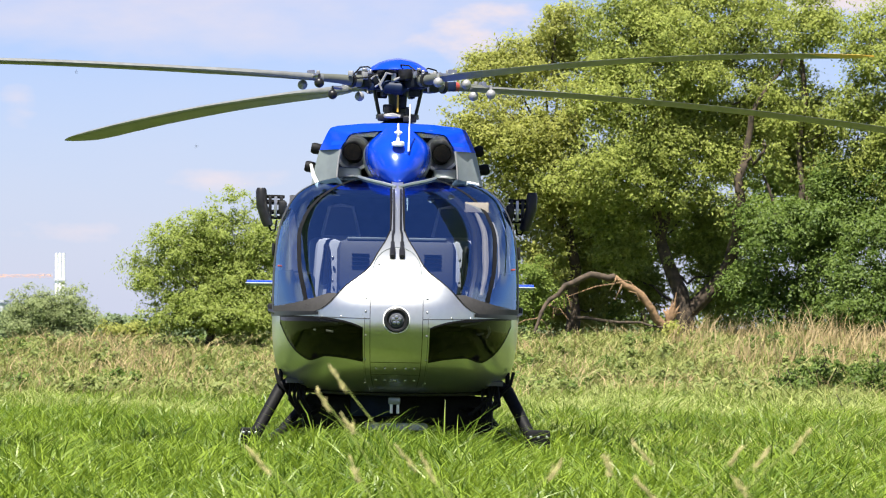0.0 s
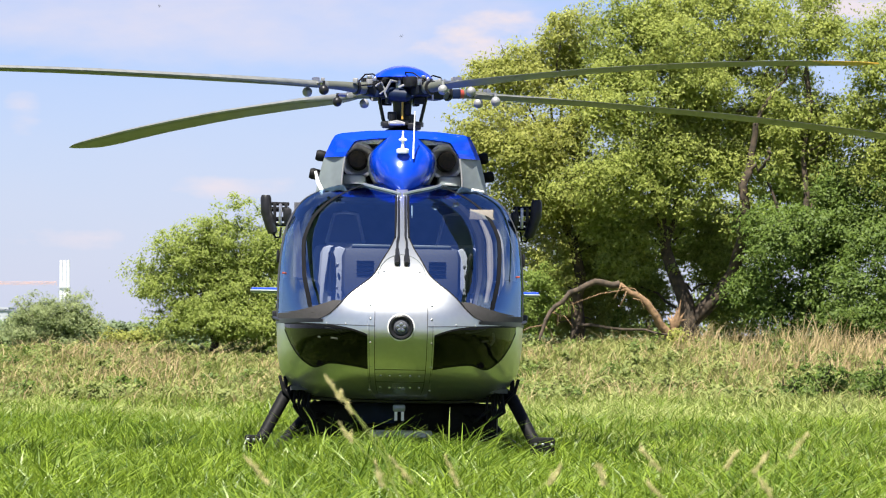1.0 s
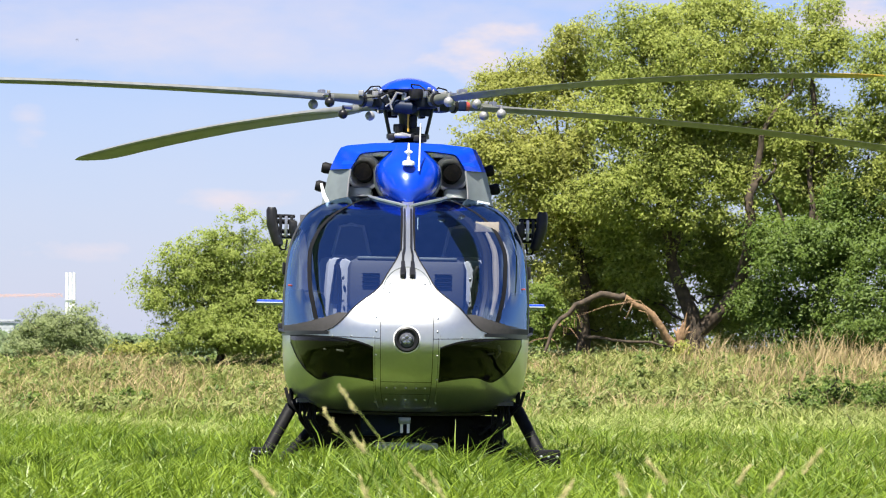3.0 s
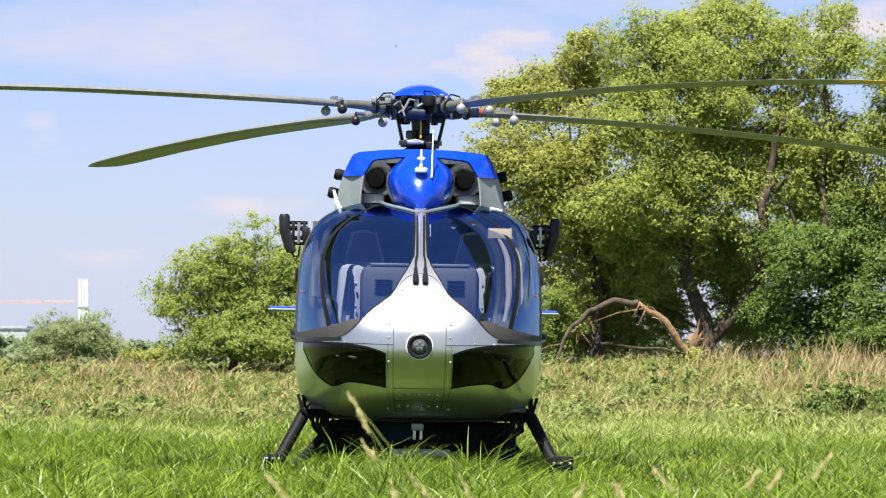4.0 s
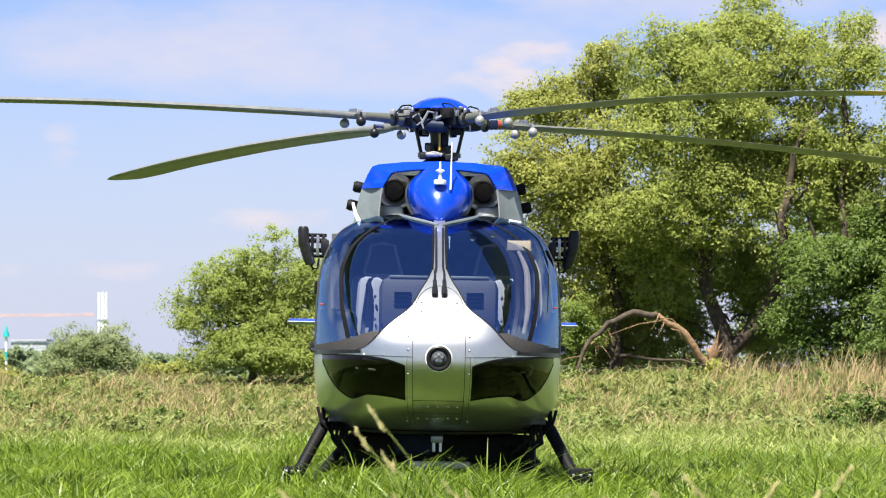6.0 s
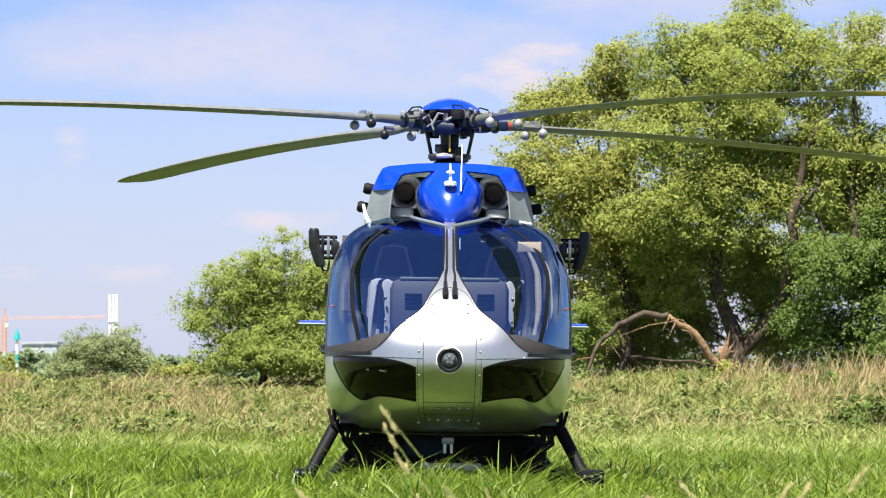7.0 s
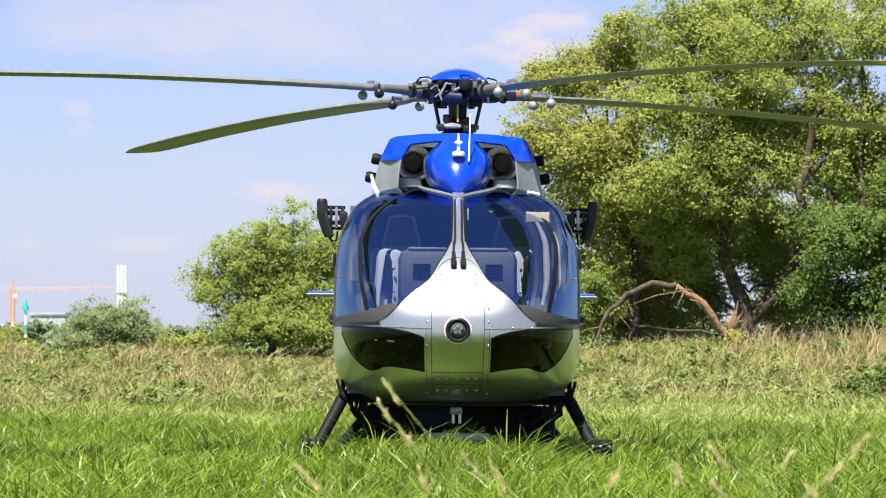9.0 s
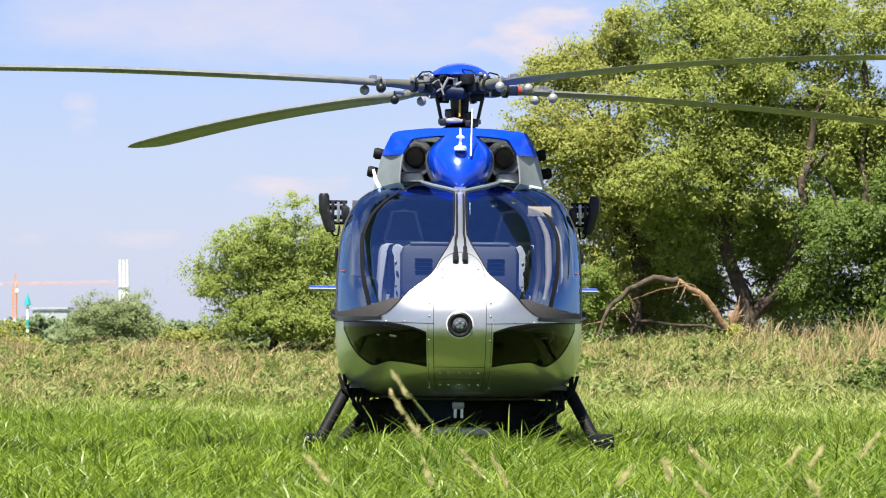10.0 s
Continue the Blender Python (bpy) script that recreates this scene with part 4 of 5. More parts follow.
    box(bm, (0, -0.46, 2.26), (0.92, 0.03, 0.42))
    part("intake_bulkhead", bm, PANEL, cowl)
    for s in (-1, 1):
        bm = bmesh.new()
        spun(bm, (s * 0.315, -0.54, 2.34), [(0.105, -0.14), (0.125, -0.14), (0.13, 0.16), (0.11, 0.16), (0.085, 0.04), (0.06, -0.10)], 22, pose(0, 0, 0, 90, 0, 0))
        part("intake_duct", bm, LIGHT_TRIM, cowl, "grey round engine intake")
        bm = bmesh.new()
        spun(bm, (s * 0.325, -0.615, 2.35), [(0.066, 0), (0.062, 0.02), (0.04, 0.012)], 22, pose(0, 0, 0, 90, 0, 0))
        part("duct_mouth", bm, MESH, cowl, "brown-black intake mesh")
        bm = bmesh.new()
        box(bm, (s * 0.355, -0.66, 2.155), (0.20, 0.22, 0.16), 0.035)
        part("duct_housing", bm, GREY, cowl)
        bm = bmesh.new()
        rod(bm, [(s * 0.28, -0.755, 2.18), (s * 0.34, -0.77, 2.17), (s * 0.40, -0.755, 2.18)], 0.008, 6)
        part("pipe", bm, STEEL, cowl)
        for x, z, y in ((0.585, 2.37, -0.60), (0.63, 2.24, -0.55)):
            bm = bmesh.new()
            spun(bm, (s * x, y, z), [(0.028, -0.05), (0.038, -0.03), (0.042, 0.02), (0.032, 0.04)], 16, pose(0, 0, 0, 0, s * 80, 0))
            part("vent_scoop", bm, RUBBER, cowl, "black round vent scoop")
    # teardrop fairing over the roof
    girth = spline((2.075, 0.03), (2.09, 0.075), (2.115, 0.118), (2.14, 0.147), (2.18, 0.181), (2.22, 0.204), (2.27, 0.221), (2.32, 0.226), (2.37, 0.218), (2.42, 0.184), (2.46, 0.140), (2.50, 0.10), (2.53, 0.075))
    prow = spline((2.075, -1.245), (2.12, -1.26), (2.18, -1.262), (2.26, -1.235), (2.34, -1.18), (2.42, -1.08), (2.48, -0.97), (2.53, -0.86))
    for name, wide, off, mat in (("fairing_rim", 0.024, 0.085, GREY), ("fairing", 0.012, 0.0, BLUE)):
        bm = bmesh.new()

        def drop(u, z):
            a = math.pi * 0.5 * u
            edge = -0.84 + off
            if abs(u) > 1.0:
                return ((1 if u > 0 else -1) * (girth(z) + wide), -0.46, z)
            return ((girth(z) + wide) * math.sin(a), edge + (prow(z) + off - edge) * math.cos(a) ** 0.8 if abs(u) < 1.0 else edge, z)
        grid(bm, drop, [-1.1] + steps(-1, 1, 28) + [1.1], steps(2.075, 2.53, 36))
        bmesh.ops.recalc_face_normals(bm, faces=bm.faces)
        part(name, bm, mat, cowl, "bright blue teardrop fairing" if name == "fairing" else "grey fairing surround")
    for s in (-1, 1):
        bm = bmesh.new()
        rod(bm, [skin(s * u, 2.06 + 0.086 * (u / 0.62) ** 0.7, 0.012) for u in steps(0.02, 0.62, 14)], 0.011, 6)
        part("screen_trim", bm, SILVER, cowl, "silver strip over the windscreen")
    bm = bmesh.new()
    spun(bm, (0.0, -1.185, 2.385), [(0.030, -0.020), (0.044, -0.014), (0.046, 0.006), (0.034, 0.016), (0.01, 0.018)], 18)
    disc = part("antenna_disc", bm, WHITE, cowl, "white disc antenna")
    bm = bmesh.new()
    rod(bm, [(0, -1.16, 2.40), (0, -1.15, 2.46), (0, -1.14, 2.53)], [0.012, 0.010, 0.006], 8)
    spun(bm, (0, -1.15, 2.465), [(0.02, -0.01), (0.032, 0.0), (0.02, 0.012)], 12)
    part("antenna_mast", bm, WHITE, cowl)
    bm = bmesh.new()
    rod(bm, [(0.075, -1.20, 2.33), (0.078, -1.17, 2.48), (0.082, -1.12, 2.67)], [0.007, 0.0055, 0.004], 8)
    part("whip_antenna", bm, WHITE, cowl, "thin white whip antenna")
    bm = bmesh.new()
    rod(bm, [(-0.57, -1.0, 2.10), (-0.60, -0.95, 2.16), (-0.62, -0.92, 2.24)], [0.016, 0.014, 0.01], 8)
    part("air_probe", bm, WHITE, cowl)
    bm = bmesh.new()
    rod(bm, [(0.50, -1.05, 2.12), (0.58, -1.0, 2.11)], [0.014, 0.012], 8)
    part("air_probe", bm, WHITE, cowl)


def build_rotor(heli):
    rotor = empty("rotor_head", pose(0, 0, 0.015, -0.55, 0, 0), "", "")
    rotor.parent = heli
    bm = bmesh.new()
    spun(bm, (0, 0, 2.52), [(0.15, 0.0), (0.165, 0.02), (0.165, 0.05), (0.12, 0.07), (0.09, 0.09), (0.16, 0.10), (0.16, 0.13), (0.08, 0.14)], 24)
    part("swashplate", bm, BLACK, rotor, "black swashplate")
    bm = bmesh.new()
    spun(bm, (0, 0, 2.60), [(0.07, 0.0), (0.065, 0.10), (0.07, 0.18), (0.08, 0.21), (0.10, 0.24), (0.12, 0.25), (0.12, 0.33)], 20)
    part("mast", bm, BLACK, rotor)
    bm = bmesh.new()
    spun(bm, (0, 0, 2.968), [(0.222, 0.0), (0.225, 0.006), (0.203, 0.035), (0.15, 0.068), (0.09, 0.092), (0.03, 0.103), (0.004, 0.104)], 36)
    part("hub_cap", bm, BLUE, rotor, "domed glossy blue hub cap")
    bm = bmesh.new()
    spun(bm, (0, 0, 2.93), [(0.10, 0.0), (0.19, 0.02), (0.20, 0.038)], 28)
    part("cap_base", bm, BLACK, rotor)
    for k in range(8):
        a = radians((14, 60, 166, 120, 194, 240, -14, 300)[k])
        bm = bmesh.new()
        rod(bm, [(0.14 * math.cos(a), 0.14 * math.sin(a), 2.65), (0.185 * math.cos(a), 0.185 * math.sin(a), 2.85)] if k % 2 == 0 else [(0.15 * math.cos(a), 0.15 * math.sin(a), 2.60), (0.16 * math.cos(a), 0.16 * math.sin(a), 2.70)], 0.013 if k % 2 == 0 else 0.02, 8)
        part("pitch_link", bm, BLACK, rotor)
    for k, (x, y, z, sx, sz) in enumerate(((-0.075, -0.10, 2.69, 0.07, 0.06), (-0.05, -0.16, 2.625, 0.10, 0.03), (0.04, -0.09, 2.74, 0.05, 0.10), (0.09, -0.15, 2.61, 0.10, 0.05), (-0.12, -0.12, 2.62, 0.06, 0.05))):
        bm = bmesh.new()
        box(bm, (x, y, z), (sx, 0.05, sz), 0.012)
        part("swash_bracket", bm, (BLACK, STEEL, HUB, BLACK, BLACK)[k], rotor)
    bm = bmesh.new()
    rod(bm, [(-0.11, -0.15, 2.845), (-0.09, -0.17, 2.845), (0.03, -0.19, 2.835), (0.05, -0.18, 2.835)], [0.03, 0.05, 0.05, 0.03], 14)
    part("hub_barrel", bm, NAVY, rotor, "glossy navy hub barrel")
    for pts, r, m in (([(-0.20, -0.20, 2.90), (-0.16, -0.22, 2.93), (-0.13, -0.22, 2.87), (-0.17, -0.21, 2.84)], 0.008, WEIGHT), ([(0.02, -0.22, 2.92), (0.06, -0.23, 2.925), (0.075, -0.23, 2.90), (0.075, -0.22, 2.83)], 0.008, WEIGHT), ([(-0.03, -0.22, 2.89), (0.02, -0.23, 2.915)], 0.010, WEIGHT), ([(-0.26, -0.16, 2.93), (-0.22, -0.18, 2.95), (-0.19, -0.18, 2.92)], 0.009, STEEL), ([(0.27, -0.14, 2.93), (0.31, -0.15, 2.96), (0.34, -0.15, 2.92)], 0.008, STEEL), ([(0.0, -0.15, 2.79), (0.0, -0.16, 2.66)], 0.008, YELLOW), ([(-0.10, -0.16, 2.63), (-0.04, -0.17, 2.64), (0.02, -0.17, 2.625)], 0.014, WEIGHT)):
        bm = bmesh.new()
        rod(bm, pts, r, 7)
        part("hub_linkage", bm, m, rotor)
    for x, y, z, sx, sz in ((-0.33, -0.16, 2.885, 0.10, 0.07), (0.16, -0.22, 2.885, 0.11, 0.075), (0.40, -0.12, 2.86, 0.06, 0.07), (-0.20, -0.17, 2.85, 0.05, 0.06)):
        bm = bmesh.new()
        box(bm, (x, y, z), (sx, 0.05, sz), 0.010)
        part("actuator_box", bm, NAVY, rotor, "dark navy actuator box")
    droop = spline((0.0, 0.0), (1.2, 0.0), (2.5, -0.015), (4.0, -0.07), (5.5, -0.165))
    for k, az in enumerate((-58.7, -148.7, 121.3, 31.3)):
        arm = new("blade_arm")
        arm.parent = heli
        arm.matrix_basis = pose(0, 0, 0.015, -0.55, 0, 0) @ pose(0, 0, 2.885, 0, 0, az)
        # grip and hub arm along x
        bm = bmesh.new()
        box(bm, (0.20, 0, 0.0), (0.26, 0.13, 0.11), 0.02)
        part("hub_arm", bm, HUB, arm)
        bm = bmesh.new()
        rod(bm, [(0.28, 0, 0), (0.36, 0, 0), (0.40, 0, 0), (0.52, 0, 0.005), (0.80, 0, 0.008)], [0.045, 0.045, 0.04, 0.034, 0.024], 12)
        part("blade_cuff", bm, BLADE, arm)
        for r in (0.30, 0.40):
            bm = bmesh.new()
            spun(bm, (r, 0, 0), [(0.042, -0.012), (0.054, -0.010), (0.054, 0.010), (0.042, 0.012)], 16, pose(0, 0, 0, 0, 90, 0))
            part("cuff_ring", bm, HUB if r < 0.35 else BLACK, arm)
        bm = bmesh.new()
        box(bm, (0.24, -0.085, 0.045), (0.12, 0.06, 0.08), 0.012)
        part("damper_block", bm, BLACK, arm)
        bm = bmesh.new()
        rod(bm, [(0.16, 0.10, 0.08), (0.24, 0.13, 0.06), (0.33, 0.10, 0.02), (0.42, 0.06, 0.01)], 0.006, 7)
        part("control_horn", bm, RUBBER, arm)
        for q, (r, y, z, sx, sy, sz, m) in enumerate(((0.335, 0.075, 0.035, 0.05, 0.04, 0.07, WEIGHT), (0.35, -0.07, 0.04, 0.035, 0.03, 0.06, STEEL), (0.20, 0.09, 0.06, 0.07, 0.05, 0.05, BLACK), (0.44, 0.05, 0.045, 0.03, 0.05, 0.05, WEIGHT), (0.12, -0.11, 0.03, 0.05, 0.04, 0.09, STEEL), (0.29, 0.0, 0.085, 0.04, 0.05, 0.03, STEEL), (0.15, 0.05, -0.08, 0.10, 0.05, 0.06, HUB), (0.69, 0.0, 0.04, 0.03, 0.03, 0.04, WEIGHT))):
            bm = bmesh.new()
            box(bm, (r, y, z), (sx * 0.8, sy * 0.8, sz * 0.8), 0.006, pose(0, 0, 0, 0, 0, 12 * q))
            part("linkage", bm, m, arm)
        bm = bmesh.new()
        rod(bm, [(0.13, 0.14, 0.05), (0.20, 0.16, 0.055), (0.23, 0.12, -0.03), (0.22, 0.13, -0.07)], [0.007, 0.011, 0.010, 0.006], 8)
        part("pitch_horn", bm, WEIGHT, arm, "pale pitch horn")
        bm = bmesh.new()
        rod(bm, [(0.14, -0.06, 0.07), (0.20, -0.10, 0.12), (0.28, -0.08, 0.11), (0.36, -0.04, 0.05)], 0.006, 6)
        part("cable", bm, RUBBER, arm)
        for q in (-1, 1):
            for r in (0.18, 0.27):
                bm = bmesh.new()
                spun(bm, (r, q * 0.05, 0.055), [(0.014, 0), (0.014, 0.022), (0.009, 0.03)], 8)
                part("bolt", bm, STEEL, arm)
        if k == 3:
            bm = bmesh.new()
            rod(bm, [(0.49, 0, 0.004), (0.525, 0, 0.006)], [0.0375, 0.0355], 12)
            part("red_band", bm, RED, arm, "red marking band")
        # pendulum weights either side of the blade root
        bm = bmesh.new()
        rod(bm, [(0.75, -0.12, 0.01), (0.75, 0.12, 0.01)], 0.014, 8)
        box(bm, (0.75, 0, 0.030), (0.04, 0.06, 0.05), 0.008)
        part("pendulum_axle", bm, STEEL, arm)
        for q in (-1, 1):
            bm = bmesh.new()
            rod(bm, [(0.75, q * 0.115, 0.02), (0.75, q * 0.12, -0.03)], 0.012, 8)
            ball(bm, (0.75, q * 0.12, -0.045), (0.037, 0.037, 0.037), 16, 10)
            part("pendulum_weight", bm, WEIGHT if q < 0 else BLACK if k in (1, 2) else WEIGHT, arm)
        # blade
        profile = [(0.0, 0.0), (0.03, 0.6), (0.10, 1.0), (0.25, 0.95), (0.6, 0.55), (1.0, 0.05), (0.6, -0.45), (0.25, -0.75), (0.10, -0.75), (0.03, -0.5)]
        chord = spline((0.62, 0.11), (0.85, 0.18), (1.2, 0.28), (1.5, 0.315), (4.9, 0.315), (5.3, 0.27), (5.5, 0.10))
        thick = spline((0.62, 0.030), (1.3, 0.026), (1.8, 0.021), (5.0, 0.018), (5.5, 0.006))
        set_pitch = (-0.7, 0.4, 2.6, 0.8)[k]
        root_pitch = 3.0 if k == 0 else set_pitch
        pitch = spline((0.62, 0.3 * root_pitch), (1.6, root_pitch), (5.5, set_pitch))

        def ring(r, sel):
            c, t, p = chord(r), thick(r), radians(pitch(r))
            pts = []
            for a, h in sel:
                yy, zz = (0.28 - a) * c, h * t
                pts.append((r, yy * math.cos(p) - zz * math.sin(p), droop(r) + yy * math.sin(p) + zz * math.cos(p)))
            return pts
        for name, r0, r1, m in (("blade", 0.62, 5.12, BLADE), ("blade_tip", 5.12, 5.5, YELLOW if k == 0 else BLADE)):
            bm = bmesh.new()
            rows = [[bm.verts.new(p) for p in ring(r, profile)] for r in steps(r0, r1, 26 if name == "blade" else 6)]
            for a, b in zip(rows, rows[1:]):
                for i in range(len(profile)):
                    j = (i + 1) % len(profile)
                    bm.faces.new((a[i], a[j], b[j], b[i]))
            bm.faces.new(rows[0])
            bm.faces.new(rows[-1][::-1])
            bmesh.ops.recalc_face_normals(bm, faces=bm.faces)
            part(name, bm, m, arm, "olive-grey drooping rotor blade" if name == "blade" else "yellow blade tip" if k == 0 else "", angle=50)
        bm = bmesh.new()
        lead = [(0.06, 0.90), (0.03, 0.68), (-0.008, 0.0), (0.03, -0.58)]
        rows = [[bm.verts.new(p) for p in ring(r, lead)] for r in steps(0.66, 5.11, 26)]
        for a, b in zip(rows, rows[1:]):
            for i in range(3):
                bm.faces.new((a[i], a[i + 1], b[i + 1], b[i]))
        bmesh.ops.recalc_face_normals(bm, faces=bm.faces)
        part("leading_edge", bm, BLADE_EDGE, arm, "bare metal erosion strip", angle=60)
        bm = bmesh.new()
        rows = [[bm.verts.new(p) for p in ring(r, [(0.90, 0.22), (1.004, 0.10), (1.004, -0.02)])] for r in steps(0.90, 4.6, 20)]
        for a, b in zip(rows, rows[1:]):
            for i in range(2):
                bm.faces.new((a[i], a[i + 1], b[i + 1], b[i]))
        bmesh.ops.recalc_face_normals(bm, faces=bm.faces)
        part("trailing_edge", bm, BLADE_EDGE, arm, "pale trailing edge strip", angle=60)


def build_gear(heli):
    gear = empty("landing_gear", Matrix(), "", "")
    gear.parent = heli
    for s in (-1, 1):
        skid = empty("skid", Matrix(), "", "")
        skid.parent = heli
        bm = bmesh.new()
        rod(bm, [(s * 1.0, -2.05, 0.30), (s * 1.0, -1.98, 0.24), (s * 1.0, -1.8, 0.185), (s * 1.0, -1.5, 0.175), (s * 1.0, 1.1, 0.175), (s * 1.0, 1.25, 0.19)], 0.050, 12)
        part("skid_tube", bm, RUBBER, skid)
        bm = bmesh.new()
        rod(bm, [(s * 0.70, -1.55, 0.70), (s * 0.79, -1.60, 0.645), (s * 0.88, -1.72, 0.47), (s * 0.965, -1.85, 0.30)], [0.045, 0.045, 0.042, 0.042], 12)
        part("front_leg", bm, RUBBER, skid, "black front cross tube leg")
        bm = bmesh.new()
        rod(bm, [(s * 0.60, 0.85, 0.56), (s * 0.70, 0.85, 0.45), (s * 0.86, 0.85, 0.26), (s * 0.99, 0.85, 0.19)], 0.036, 12)
        part("rear_leg", bm, RUBBER, skid)
        bm = bmesh.new()
        big = 1.0 if s > 0 else 0.75
        box(bm, (s * 0.985, -2.03, 0.330), (0.165 * big, 0.12, 0.125 * big), 0.012)
        part("skid_clamp", bm, RUBBER, skid, "black clamp block with bright bolts")
        for dx in (-0.05, 0.0, 0.06):
            bm = bmesh.new()
            ball(bm, (s * 0.985 + dx * big, -2.095, 0.345), (0.011, 0.008, 0.011), 8, 6)
            part("clamp_bolt", bm, STEEL, skid)
        bm = bmesh.new()
        rod(bm, [(s * 0.93, -1.75, 0.235), (s * 0.80, -1.2, 0.33), (s * 0.62, -0.9, 0.40)], 0.03, 8)
        part("boarding_step", bm, BLACK, skid)
        bm = bmesh.new()
        box(bm, (s * 0.70, -1.52, 0.655), (0.14, 0.12, 0.07), 0.02)
        box(bm, (s * 0.79, -1.55, 0.72), (0.03, 0.10, 0.12), 0.008)
        part("leg_fairing", bm, RUBBER, skid)
        bm = bmesh.new()
        rod(bm, [(s * 0.83, -1.62, 0.78), (s * 0.80, -1.66, 0.68), (s * 0.74, -1.66, 0.62), (s * 0.70, -1.6, 0.55), (s * 0.66, -1.58, 0.50)], 0.012, 6)
        part("cable_loom", bm, RUBBER, skid)
        for k in range(7):
            a, b = 0.62 + 0.10 * rng.random(), 0.52 + 0.14 * rng.random()
            bm = bmesh.new()
            rod(bm, [(s * a, -1.66, 0.70), (s * (a - 0.03 + 0.06 * rng.random()), -1.72, 0.60 - 0.05 * rng.random()), (s * b, -1.70, 0.50 - 0.08 * rng.random()), (s * (b - 0.06), -1.5, 0.52)], 0.008 + 0.008 * rng.random(), 6)
            part("hanging_cable", bm, RUBBER, skid)
    bm = bmesh.new()
    rod(bm, [(-0.70, -1.55, 0.66), (0.70, -1.55, 0.66)], 0.045, 10)
    part("front_cross_tube", bm, BLACK, gear)
    bm = bmesh.new()
    rod(bm, [(-0.60, 0.85, 0.66), (0.60, 0.85, 0.66)], 0.045, 10)
    part("rear_cross_tube", bm, BLACK, gear)


def build_under(heli):
    pack = empty("belly_equipment", Matrix(), "", "")
    pack.parent = heli
    for name, c, s, m, bev in (("equipment_tray", (0.0, -0.9, 0.50), (1.15, 0.9, 0.22), RUBBER, 0.04), ("side_pack", (-0.47, -1.2, 0.48), (0.34, 0.5, 0.24), RUBBER, 0.04), ("side_pack", (0.52, -1.2, 0.47), (0.36, 0.5, 0.26), RUBBER, 0.04), ("blue_panel", (-0.17, -1.40, 0.53), (0.30, 0.04, 0.15), NAVY, 0.01), ("hook_housing", (0.0, -1.95, 0.575), (0.085, 0.06, 0.05), GREY, 0.012), ("ground_plate", (0.02, -1.3, 0.385), (0.44, 0.3, 0.05), LIGHT_TRIM, 0.015)):
        bm = bmesh.new()
        box(bm, c, s, bev)
        part(name, bm, m, pack)
    for x in (-0.02, 0.025):
        bm = bmesh.new()
        rod(bm, [(x, -1.96, 0.56), (x, -1.97, 0.49)], 0.010, 8)
        part("hook_pin", bm, WHITE, pack)
    bm = bmesh.new()
    rod(bm, [(-0.60, -1.62, 0.632), (-0.4, -1.78, 0.622), (0, -1.84, 0.618), (0.4, -1.78, 0.622), (0.60, -1.62, 0.632)], 0.013, 6)
    part("belly_rail", bm, BLACK, pack)


